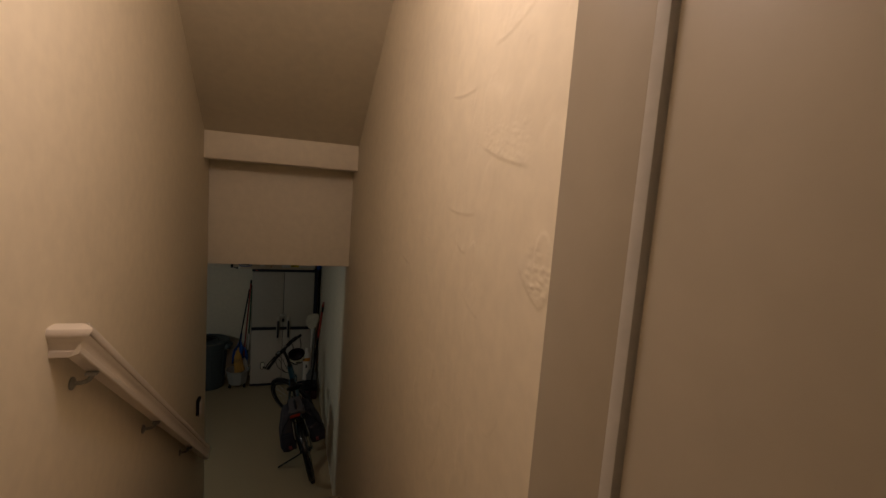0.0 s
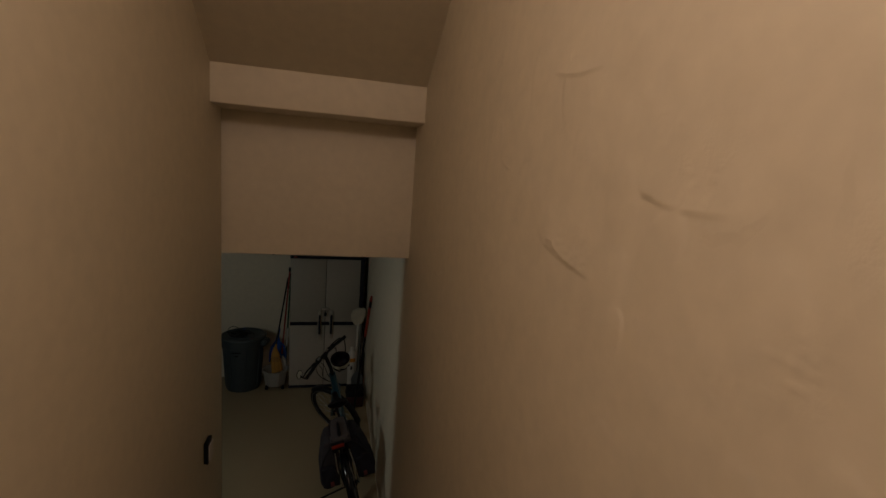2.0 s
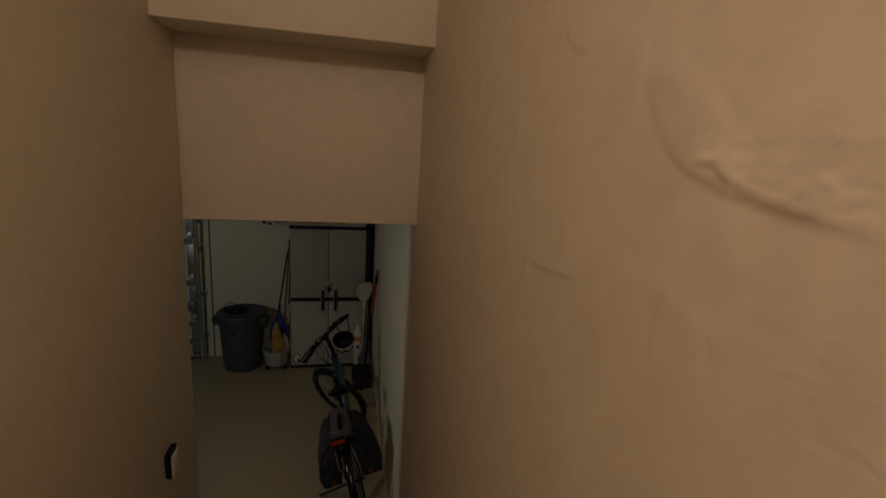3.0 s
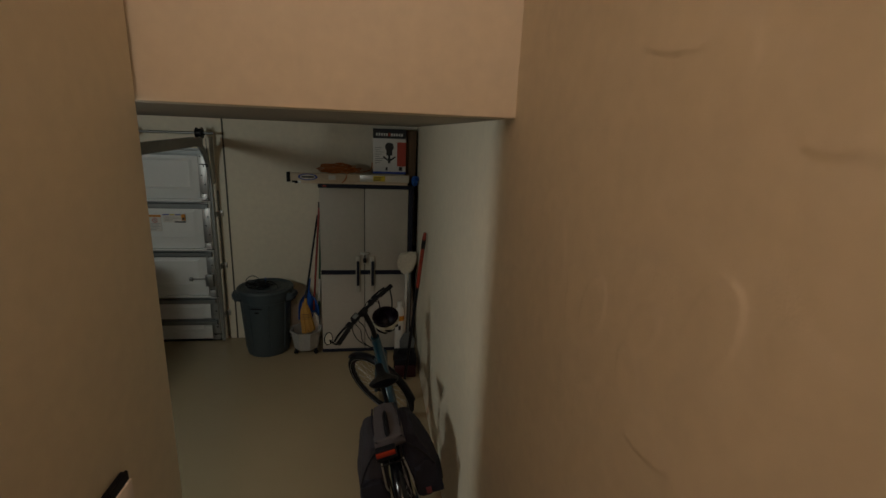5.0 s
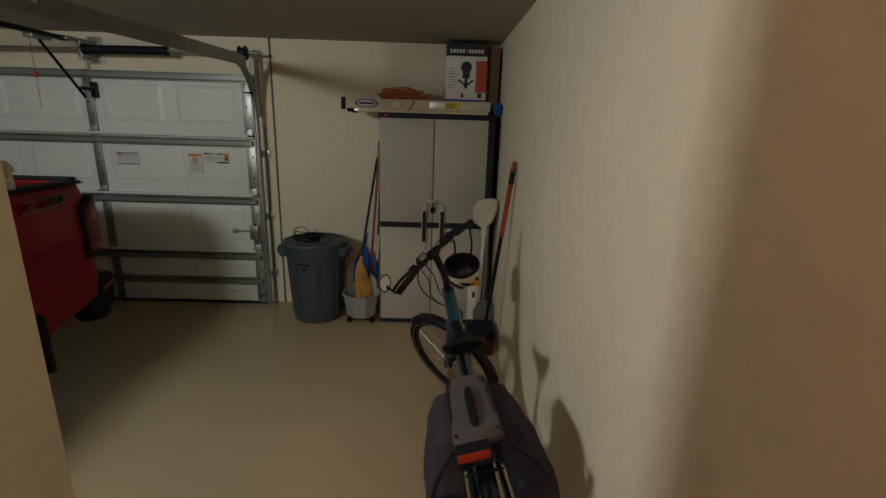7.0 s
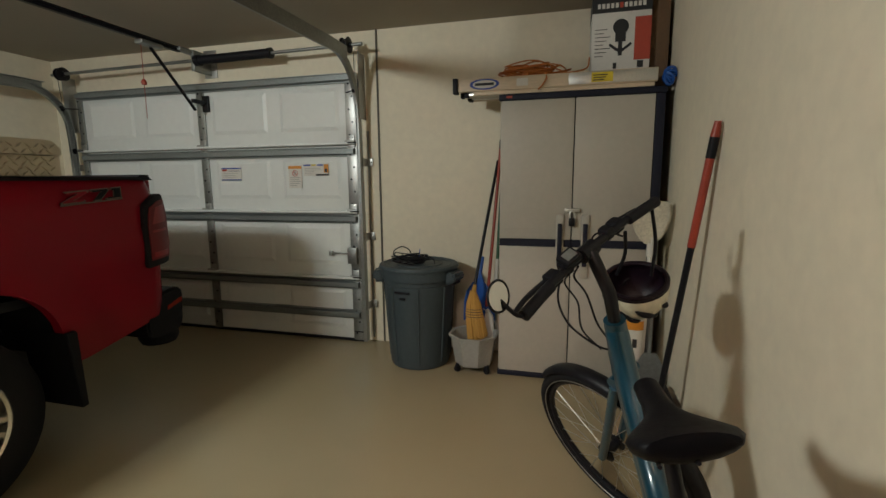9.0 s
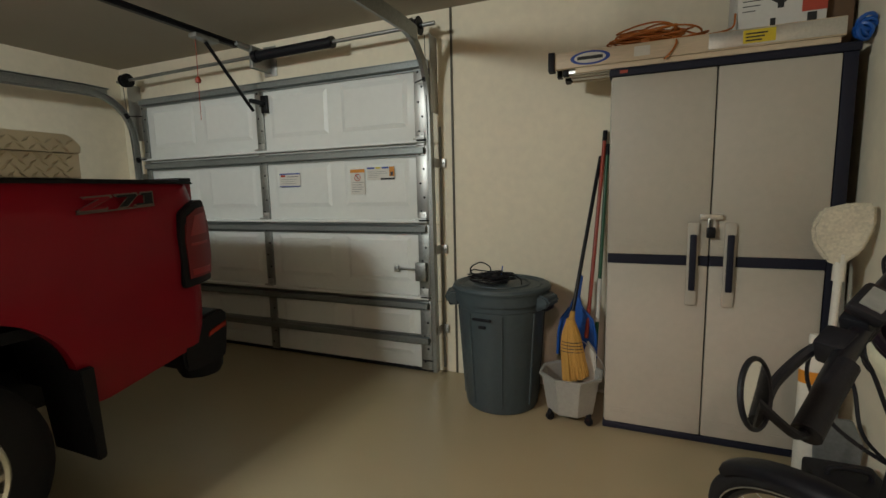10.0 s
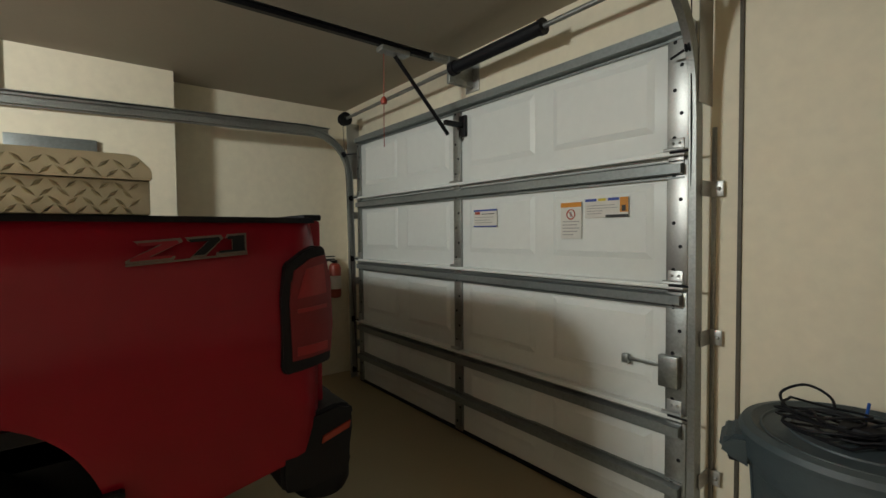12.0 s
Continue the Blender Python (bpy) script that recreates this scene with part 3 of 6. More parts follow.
for x0, x1 in ((-3.645, -3.572), (GL, GL + 0.06), (GR - 0.085, GR)):
    for k in range(4):
        z0 = 0.015 + k * SH
        b = box(x0, x1, FY - 0.016, FY - 0.001, z0, z0 + SH - 0.03, 0.003)
        mat = BRIGHT if x1 == GR and k > 1 else GALV
        st = part("stile", b, mat, gd)
        h_ = bmesh.new()
        for i in range(5):
            for x in ((x0 + x1) / 2 + (0.015 if i % 2 else -0.012),):
                lathe([(0, 0.001), (0.008, 0.001), (0.008, 0), (0.0, 0.0)], 10, Matrix.Translation((x, FY - 0.0165, z0 + 0.06 + i * 0.095)) @ Matrix.Rotation(radians(90), 4, "X"), h_)
        tagged(part("punched_holes", h_, BLACK, st), kind="stuff")
for x in (-3.608, GL + 0.03, GR - 0.045):
    for k in (1, 2, 3):
        z = 0.012 + k * SH
        b = box(x - 0.03, x + 0.03, FY - 0.022, FY - 0.015, z - 0.07, z + 0.06, 0.002)
        tube([(x - 0.04, FY - 0.04, z + 0.012), (x + 0.04, FY - 0.04, z + 0.012)], 0.009, 10, b)
        box(x - 0.022, x + 0.022, FY - 0.045, FY - 0.018, z - 0.005, z + 0.006, bm=b)
        for dz in (-0.05, 0.04):
            ball((x - 0.012, FY - 0.023, z + dz), 0.006, b, 8)
            ball((x + 0.014, FY - 0.023, z + dz), 0.006, b, 8)
        part("hinge", b, BRIGHT, gd, "bright zinc hinge")
part("bottom_seal", box(GL, GR, FY - 0.012, FY + 0.045, 0.0, 0.024, 0.006), RUBBER, gd, "black rubber bottom seal")
lk = box(GR - 0.10, GR - 0.02, FY - 0.05, FY - 0.016, 0.66, 0.79, 0.004)
box(GR - 0.26, GR - 0.10, FY - 0.036, FY - 0.028, 0.735, 0.75, 0.002, lk)
box(GR - 0.265, GR - 0.235, FY - 0.046, FY - 0.02, 0.72, 0.76, 0.004, lk)
part("slide_lock", lk, GALV, gd, "zinc slide lock")


def sticker(x0, x1, z0, z1, bars, name="label_sticker"):
    b = part(name, box(x0, x1, FY - 0.0185, FY - 0.0148, z0, z1), PAPER, gd, "printed white sticker")
    for i, (a0, a1, c0, c1, m) in enumerate(bars):
        part("printed_bar", box(x0 + a0 * (x1 - x0), x0 + a1 * (x1 - x0), FY - 0.0190 - 0.0003 * i, FY - 0.0186, z0 + c0 * (z1 - z0), z0 + c1 * (z1 - z0)), m, b)
    return b


sticker(-3.448, -3.25, 1.332, 1.436, [(0, 1, 0.9, 1, BLUEINK), (0.06, 0.28, 0.72, 0.88, REDINK), (0.36, 0.9, 0.72, 0.76, INK), (0.06, 0.85, 0.54, 0.57, GREYINK), (0.06, 0.7, 0.38, 0.41, GREYINK), (0.06, 0.8, 0.24, 0.27, GREYINK), (0, 1, 0, 0.07, BLUEINK)])
warn = sticker(-2.80, -2.68, 1.265, 1.442, [(0, 1, 0.87, 1, ORINK), (0.1, 0.9, 0.46, 0.485, GREYINK), (0.1, 0.8, 0.37, 0.395, GREYINK), (0.1, 0.9, 0.28, 0.305, GREYINK), (0.1, 0.8, 0.19, 0.215, GREYINK), (0.1, 0.6, 0.10, 0.125, GREYINK)])
part("warning_ring", torus((-2.74, FY - 0.0195, 1.384), (0, 1, 0), 0.023, 0.003, 28, 6), REDINK, warn, "red warning ring")
part("warning_figure", box(-2.746, -2.734, FY - 0.0198, FY - 0.0186, 1.372, 1.397), GREYINK, warn)
part("warning_slash", tube([(-2.756, FY - 0.0196, 1.40), (-2.724, FY - 0.0196, 1.368)], 0.0022, 6), REDINK, warn)
sticker(-2.66, -2.44, 1.363, 1.452, [(0, 0.28, 0.86, 1, BLUEINK), (0.32, 0.5, 0.86, 1, YELINK), (0.55, 0.8, 0.86, 1, BLUEINK), (0.82, 1, 0.25, 1, ORINK), (0.86, 0.95, 0.3, 0.6, INK), (0.5, 1, 0, 0.14, INK), (0.06, 0.7, 0.62, 0.65, GREYINK), (0.06, 0.75, 0.48, 0.51, GREYINK), (0.06, 0.42, 0.34, 0.37, GREYINK), (0.06, 0.4, 0.2, 0.23, GREYINK)])



DROP = 0.055  # fall of the tracks' level run away from the door


def track_path(x, TZ):
    pts = [(x, -0.10, 0.03), (x, -0.105, 1.0), (x, -0.115, 1.72)]
    for k in range(9):
        a = radians(90 * k / 8)
        pts.append((x, -0.12 - 0.36 * (1 - math.cos(a)), 1.80 + (TZ - 1.80) * math.sin(a)))
    return pts + [(x, -1.4, TZ - 0.4 * DROP), (x, -2.55, TZ - DROP)]


def ribbon(pts, sec, bm=None):
    """A section of (sideways x, outward) pairs carried along a path in a plane of constant x."""
    out = bm or bmesh.new()
    rings = []
    for i, p in enumerate(pts):
        a, c = Vector(pts[max(i - 1, 0)]), Vector(pts[min(i + 1, len(pts) - 1)])
        d = (c - a).normalized()
        nrm = Vector((1, 0, 0)).cross(d)
        rings.append([out.verts.new(Vector(p) + Vector((s, 0, 0)) + nrm * o) for s, o in sec])
    n = len(sec)
    for a, b in zip(rings, rings[1:]):
        for k in range(n):
            out.faces.new((a[k], a[(k + 1) % n], b[(k + 1) % n], b[k]))
    out.faces.new(rings[0][::-1])
    out.faces.new(rings[-1])
    return out


for side, x, TZ in ((1, -2.145, 2.21), (-1, -5.0, 2.145)):
    tr = thing("door_track", (x, -0.5, 0), "galvanized steel roller track bending under the ceiling", "door track", group="garage door tracks")
    s = side
    sec = [(0.012 * s, -0.028), (0.015 * s, -0.028), (0.015 * s, 0.028), (-0.012 * s, 0.028), (-0.012 * s, 0.020), (-0.009 * s, 0.020), (-0.009 * s, 0.025), (0.011 * s, 0.025), (0.011 * s, -0.025), (-0.009 * s, -0.025), (-0.009 * s, -0.02), (-0.012 * s, -0.02), (-0.012 * s, -0.028)]
    part("track", ribbon(track_path(x, TZ), sec), GALV, tr)
    # stiffening angle on the horizontal run and the wall angle on the vertical run
    y0, y1 = -2.6, -0.3
    run = [(y0, TZ - DROP + 0.046), (-1.4, TZ - 0.4 * DROP + 0.046), (-0.5, TZ + 0.046), (y1, TZ + 0.04)]
    leg = run + [(b, c - 0.085) for b, c in run[::-1]]
    part("top_angle", prism(leg, "x", *sorted((x + 0.016 * s, x + 0.02 * s))), GALV, tr)
    part("top_flange", prism(run + [(b, c - 0.004) for b, c in run[::-1]], "x", *sorted((x + 0.0155 * s, x - 0.022 * s))), GALV, tr)
    for k in range(6):
        y, z = -0.62 - 0.36 * k, TZ - DROP * (0.14 + 0.155 * k) + 0.028
        part("track_bolt", lathe([(0, 0.004), (0.006, 0.004), (0.008, 0), (0, 0)], 10, Matrix.Translation((x - 0.0, y, z)) @ Matrix.Rotation(radians(-90 * s), 4, "Y") @ Matrix.Translation((0, 0, -0.016))), BLACKM, tr)
    fl = box(min(x + 0.016 * s, x + 0.02 * s), max(x + 0.016 * s, x + 0.02 * s), -0.13, -0.012, 1.78, 2.26, 0.001)
    part("flag_bracket", fl, BRIGHT, tr, "bright zinc flag bracket")
    part("wall_angle", box(min(x + 0.02 * s, x + 0.035 * s), max(x + 0.02 * s, x + 0.035 * s), -0.014, -0.002, 0.03, 1.7, 0.001), GALV, tr)
    for z in (0.32, 0.88, 1.46):
        b = box(min(x + 0.018 * s, x + 0.022 * s), max(x + 0.018 * s, x + 0.022 * s), -0.10, -0.012, z - 0.03, z + 0.03)
        box(min(x + 0.02 * s, x + 0.065 * s), max(x + 0.02 * s, x + 0.065 * s), -0.02, -0.013, z - 0.03, z + 0.03, 0.002, b)
        ball((x + 0.05 * s, -0.022, z), 0.008, b, 10)
        part("jamb_bracket", b, BRIGHT, tr, "zinc jamb bracket")
    for z in (0.1, 0.55, 1.08, 1.61, 1.98):
        b = lathe([(0, -0.01), (0.022, -0.01), (0.024, -0.004), (0.02, 0), (0.024, 0.004), (0.022, 0.01), (0, 0.01)], 16, Matrix.Translation((x, -0.104 if z < 1.9 else -0.17, z)) @ Matrix.Rotation(radians(90), 4, "Y"))
        tube([(x, -0.104 if z < 1.9 else -0.17, z), (x - 0.1 * s, -0.104 if z < 1.9 else -0.1, z)], 0.005, 8, b)
        part("roller", b, BLACK, tr, "dark roller")
    # perforated hanger up to the ceiling
    low = TZ + 0.055
    hg = box(x - 0.002 + 0.021 * s, x + 0.002 + 0.021 * s, -2.36, -2.31, TZ - 0.04, CZ, 0.0)
    box(x - 0.02 * s, x + 0.045 * s, -2.365, -2.361, low, CZ, bm=hg)
    hang = part("hanger", hg, MATTZINC, tr, "perforated zinc hanger angle")
    hb = bmesh.new()
    for i in range(6):
        for dx in (-0.004, 0.03):
            lathe([(0, 0.0008), (0.005, 0.0008), (0.005, 0), (0, 0)], 8, Matrix.Translation((x + dx * s, -2.3652, low + 0.018 + i * 0.028)) @ Matrix.Rotation(radians(90), 4, "X"), hb)
    tagged(part("slots", hb, BLACK, hang), kind="stuff")
    part("lift_cable", tube([(x + 0.005 * s, -0.17, 2.24), (x - 0.02 * s, -0.08, 0.1)], 0.0025, 6), BLACKM, tr)

sh = thing("torsion_shaft", (-3.56, -0.19, 2.28), "steel torsion shaft over the door with a black spring tube", "torsion shaft")
part("shaft", tube([(-5.04, -0.19, 2.265), (-2.06, -0.19, 2.292)], 0.0125, 14), GALV, sh)
part("spring_tube", tube([(-3.46, -0.19, 2.279), (-2.83, -0.19, 2.285)], 0.034, 20), BLACK, sh, "black spring cover")
part("tube_cap", tube([(-3.50, -0.19, 2.278), (-3.46, -0.19, 2.279)], 0.042, 20), BLACKM, sh)
part("tube_cap", tube([(-2.83, -0.19, 2.285), (-2.805, -0.19, 2.285)], 0.039, 20), BLACKM, sh)
for x in (-4.93, -2.19):
    z = 2.266 if x < -3 else 2.291
    part("cable_drum", lathe([(0, -0.03), (0.045, -0.03), (0.052, -0.026), (0.052, -0.018), (0.04, -0.015), (0.042, 0.02), (0.056, 0.024), (0.056, 0.03), (0.02, 0.034), (0.02, 0.05), (0, 0.05)], 24, Matrix.Translation((x, -0.19, z)) @ Matrix.Rotation(radians(90), 4, "Y")), BLACKM, sh, "dark cast cable drum")
cb = box(-3.54, -3.51, -0.2, -0.001, 2.2, 2.36, 0.004)
part("centre_bracket", cb, GALV, sh)
part("bracket_plate", box(-3.58, -3.46, -0.012, -0.002, 2.18, 2.40, 0.002), BRIGHT, sh)

op = thing("door_opener_rail", (-3.55, -1.7, 2.33), "black opener rail with a bent pull arm hooked to the door", "door opener")
part("rail", prism([(-3.565, 2.318), (-3.535, 2.318), (-3.535, 2.324), (-3.547, 2.324), (-3.547, 2.346), (-3.53, 2.346), (-3.53, 2.352), (-3.57, 2.352), (-3.57, 2.346), (-3.553, 2.346), (-3.553, 2.324), (-3.565, 2.324)], "y", -3.3, -0.30), BLACKM, op)
part("header_bracket", box(-3.58, -3.52, -0.32, -0.002, 2.33, 2.36, 0.004), GALV, op)
tp = box(-3.585, -3.515, -0.66, -0.48, 2.29, 2.32, 0.006)
part("trolley", tp, GALV, op, "grey trolley")
part("pull_arm", tube([(-3.55, -0.56, 2.285), (-3.55, -0.185, 1.90)], 0.012, 10), BLACKM, op)
ab = box(-3.565, -3.535, -0.21, -0.06, 1.955, 1.985, 0.004)
box(-3.58, -3.52, -0.075, -0.055, 1.90, 2.03, 0.003, ab)
part("arm_bracket", ab, BLACKM, op)
part("release_cord", tube(curve([(-3.57, -0.62, 2.29), (-3.572, -0.62, 2.15), (-3.575, -0.62, 2.03), (-3.578, -0.62, 1.78)], 6), 0.0022, 6), REDH, op, "red release cord")
part("cord_knob", lathe([(0, -0.022), (0.016, -0.018), (0.02, 0), (0.014, 0.014), (0.006, 0.022), (0, 0.022)], 14, Matrix.Translation((-3.575, -0.62, 2.035))), REDH, op, "red release knob")
for y in (-3.2,):
    part("ceiling_strap", box(-3.56, -3.54, y - 0.015, y + 0.015, 2.352, CZ), GALV, op)

# fire extinguisher on the side wall
fe = thing("fire_extinguisher", (-5.24, -0.16, 0.72), "small red fire extinguisher with a black hose on the wall", "fire extinguisher")
part("cylinder", lathe([(0, 0.72), (0.045, 0.722), (0.055, 0.735), (0.055, 0.99), (0.045, 1.02), (0.02, 1.035), (0, 1.035)], 24, Matrix.Translation((-5.235, -0.16, 0))), REDH, fe)
part("data_label", lathe([(0.0556, 0.80), (0.0556, 0.92)], 24, Matrix.Translation((-5.235, -0.16, 0))), PAPER, fe, "white data label")
v = box(-5.255, -5.215, -0.18, -0.14, 1.03, 1.06, 0.005)
box(-5.25, -5.22, -0.25, -0.16, 1.065, 1.075, 0.003, v)
box(-5.25, -5.22, -0.24, -0.16, 1.09, 1.10, 0.003, v)
part("valve", v, BLACKM, fe)
part("hose", tube(curve([(-5.235, -0.18, 1.05), (-5.235, -0.235, 1.06), (-5.235, -0.25, 0.98), (-5.235, -0.225, 0.88)], 6), 0.009, 8), BLACK, fe, "black hose")
part("wall_hook", box(-5.30, -5.24, -0.175, -0.145, 0.9, 0.93), GALV, fe)

pb = thing("breaker_panel", (-5.045, -2.05, 1.70), "flat grey metal breaker panel on the wall", "breaker panel")
part("panel_door", box(-5.05, -5.02, -2.30, -1.865, 1.45, 1.905, 0.004), STRUTM, pb)
part("latch", box(-5.02, -5.012, -1.90, -1.88, 1.66, 1.72, 0.002), BLACK, pb)

# ---- truck ----
tk = thing("pickup_truck", (-3.75, -4.0, 0), "red pickup truck parked nose in with black bed trim", "truck")
HUB_Y, HUB_Z = -2.37, 0.385
SIDE = -2.775
REAR = -1.345


def side_x(z, y):
    """How far the bed's side lies out, by height, with a soft shoulder and a tuck near the rear edge."""
    x = -0.055 * max(0, (z - 1.18) / 0.17) ** 2 - 0.045 * max(0, (0.75 - z) / 0.25) ** 1.5 + 0.018 * math.exp(-((z - 1.0) / 0.12) ** 2)
    x -= 0.05 * max(0, (y - (REAR - 0.07)) / 0.07) ** 2
    flare = math.exp(-(((y - HUB_Y) / 0.62) ** 4)) * math.exp(-(((z - 0.75) / 0.28) ** 2))
    return x + 0.03 * flare


def low_z(y):
    """The lower edge of the bed's side: level, with a square-shouldered wheel arch."""
    d = abs(y - HUB_Y) / 0.47
    sill = 0.49 if y < -1.8 else 0.49 + (y + 1.8) * 0.22
    return max(sill, HUB_Z + 0.525 * (1 - d**3.2) ** (1 / 2.6)) if d < 1 else sill


def bed_side(mirror):
    b = bmesh.new()
    ys = sorted({-3.35 + k * 2.005 / 70 for k in range(71)} | {HUB_Y + s * 0.47 * (1 - 0.002 * i * i) for s in (-1, 1) for i in range(0, 12, 2)})
    rows = 16
    grid = []
    for y in ys:
        z0 = low_z(y)
        grid.append([b.verts.new((SIDE + side_x(z0 + (1.335 - z0) * r / rows, y), y, z0 + (1.335 - z0) * r / rows)) for r in range(rows + 1)])
    inner = []
    for col in grid:
        inner.append([b.verts.new((v.co.x - 0.05, v.co.y, v.co.z)) for v in (col[0], col[-1])])
    for i in range(len(grid) - 1):
        for r in range(rows):
            b.faces.new((grid[i][r], grid[i + 1][r], grid[i + 1][r + 1], grid[i][r + 1]))
        b.faces.new((grid[i][-1], grid[i + 1][-1], inner[i + 1][1], inner[i][1]))
        b.faces.new((inner[i][0], inner[i + 1][0], grid[i + 1][0], grid[i][0]))
        b.faces.new((inner[i][1], inner[i + 1][1], inner[i + 1][0], inner[i][0]))
    b.faces.new(grid[-1] + [inner[-1][1], inner[-1][0]])
    if mirror:
        bmesh.ops.transform(b, matrix=Matrix.Translation((2 * -3.75, 0, 0)) @ Matrix.Diagonal((-1, 1, 1, 1)), verts=b.verts)
    return b


def tucked(outline, outer, inner, sx, bevel=0.0):
    """A lamp piece pushed into the bed's side, bent inwards towards the rear like the side itself."""
    b = prism(outline, "x", *sorted((outer, inner)), bevel=bevel)
    for y in (-1.43, -1.41, -1.39, -1.37, -1.35, -1.33):
        bmesh.ops.bisect_plane(b, geom=b.verts[:] + b.edges[:] + b.faces[:], plane_co=(0, y, 0), plane_no=(0, 1, 0))
    for v in b.verts:
        v.co.x = sx(v.co.x - 0.032 * max(0, (v.co.y + 1.435) / 0.12) ** 2)
    return b


for mir in (False, True):
    part("bed_side", bed_side(mir), REDP, tk, smooth=50)
    sx = (lambda v: v) if not mir else (lambda v: -7.5 - v)
    cap = prism([(sx(-2.80), 1.334), (sx(-2.825), 1.352), (sx(-2.91), 1.352), (sx(-2.92), 1.32), (sx(-2.90), 1.334)], "y", -3.35, REAR - 0.01)
    part("rail_cap", cap, BLACK, tk, "black plastic bed rail cap")
    # wheel well lining
    b = bmesh.new()
    n = 24
    ring = []
    for k in range(n + 1):
        y = HUB_Y - 0.465 + 0.93 * k / n
        z = max(low_z(y), 0.45) + 0.012
        ring.append((b.verts.new((sx(SIDE - 0.045), y, z)), b.verts.new((sx(SIDE - 0.38), y, z))))
    for (a, c), (d, e) in zip(ring, ring[1:]):
        b.faces.new((a, d, e, c))
    part("wheel_liner", b, BLACK, tk, "black wheel liner")
    fl = prism([(-1.935, 0.66), (-1.885, 0.66), (-1.875, 0.30), (-1.905, 0.295)], "x", *sorted((sx(-2.74), sx(-3.02))), bevel=0.004)
    part("mud_flap", fl, BLACK, tk, "black mud flap")
    # tail lamp
    tl = part("tail_lamp", tucked([(-1.487, 0.885), (-1.475, 0.868), (-1.32, 0.885), (-1.310, 1.0), (-1.314, 1.16), (-1.338, 1.255), (-1.36, 1.262), (-1.41, 1.248), (-1.472, 1.205), (-1.487, 1.1)], -2.746, -2.90, sx, 0.005), BLACK, tk, "red tail lamp in a black surround")
    part("lens", tucked([(-1.462, 0.902), (-1.317, 0.912), (-1.309, 1.0), (-1.312, 1.15), (-1.337, 1.238), (-1.395, 1.228), (-1.453, 1.19), (-1.463, 1.09)], -2.741, -2.89, sx, 0.006), REDL, tl)
    part("inner_lens", tucked([(-1.44, 1.10), (-1.335, 1.11), (-1.345, 1.205), (-1.41, 1.19)], -2.7395, -2.743, sx), REDLIT, tl)
    part("inner_lens", tucked([(-1.442, 0.922), (-1.335, 0.927), (-1.335, 0.955), (-1.442, 0.95)], -2.7395, -2.743, sx), REDLIT, tl)
    part("inner_lens", tucked([(-1.44, 1.055), (-1.335, 1.062), (-1.335, 1.075), (-1.44, 1.068)], -2.7395, -2.743, sx), REDLIT, tl)
    # wheels
    for hy in (HUB_Y, -5.55):
        cx = sx(-2.93)
        sgn = -1 if mir else 1
        M = Matrix.Translation((cx, hy, HUB_Z)) @ Matrix.Rotation(radians(90 * sgn), 4, "Y")
        wh = part("wheel", lathe([(0.235, -0.12), (0.255, -0.13), (0.34, -0.125), (0.375, -0.10), (0.385, -0.06), (0.385, 0.06), (0.375, 0.10), (0.34, 0.125), (0.255, 0.13), (0.235, 0.12)], 48, M), RUBBER, tk, "black tyre on an alloy rim")
        part("rim", lathe([(0.24, 0.122), (0.232, 0.126), (0.222, 0.118), (0.215, 0.02), (0.21, -0.1), (0.24, -0.11)], 48, M), CHROME, wh)
        part("hub", lathe([(0, 0.08), (0.04, 0.08), (0.05, 0.07), (0.075, 0.06), (0.08, 0.02), (0, 0.02)], 24, M), BLACKM, wh)
        for k in range(6):
            R = M @ Matrix.Rotation(radians(60 * k + 15), 4, "Z")
            s = bmesh.new()
            for o in (-0.03, 0.03):
                join(s, box(0.05, 0.225, o - 0.012 + 0.0, o + 0.012, 0.055, 0.10, 0.005))
            bmesh.ops.transform(s, matrix=R, verts=s.verts)
            part("spoke", s, CHROME, wh)
        part("brake_disc", lathe([(0, -0.02), (0.17, -0.02), (0.17, -0.035), (0, -0.035)], 32, M), BLACKM, wh)

part("tailgate", box(-4.665, -2.88, -1.345, -1.30, 0.62, 1.345, 0.012), REDP, tk)
part("tailgate_cap", box(-4.66, -2.885, -1.36, -1.295, 1.345, 1.365, 0.006), BLACK, tk, "black tailgate cap")
part("bed_floor", box(-4.67, -2.83, -3.345, -1.345, 0.80, 0.84), BLACK, tk)
part("bed_front_panel", box(-4.67, -2.83, -3.395, -3.352, 0.50, 1.35), REDP, tk)
# rear bumper with its black corner pieces
bp = part("rear_bumper", box(-4.5, -3.0, -1.32, -1.21, 0.52, 0.70, 0.02), BLACK, tk, "black rear bumper")
for s in (0, 1):
    f = (lambda v: v) if not s else (lambda v: -7.5 - v)
    b = prism([(-1.48, 0.530), (-1.47, 0.470), (-1.40, 0.455), (-1.25, 0.470), (-1.232, 0.530), (-1.255, 0.570), (-1.245, 0.630), (-1.222, 0.668), (-1.232, 0.708), (-1.28, 0.722), (-1.44, 0.695), (-1.475, 0.630)], "x", *sorted((f(-2.80), f(-3.02))), bevel=0.012)
    part("bumper_corner", b, BLACK, bp)
    part("side_reflector", prism([(-1.345, 0.60), (-1.245, 0.630), (-1.24, 0.655), (-1.34, 0.625)], "x", *sorted((f(-2.805), f(-2.794))), bevel=0.002), REDO, bp, "red side reflector")
    part("step_pad", lathe([(0, 0.39), (0.09, 0.39), (0.105, 0.42), (0.105, 0.47), (0.09, 0.495), (0, 0.495)], 20, Matrix.Translation((f(-2.93), -1.30, 0))), BLACK, bp)
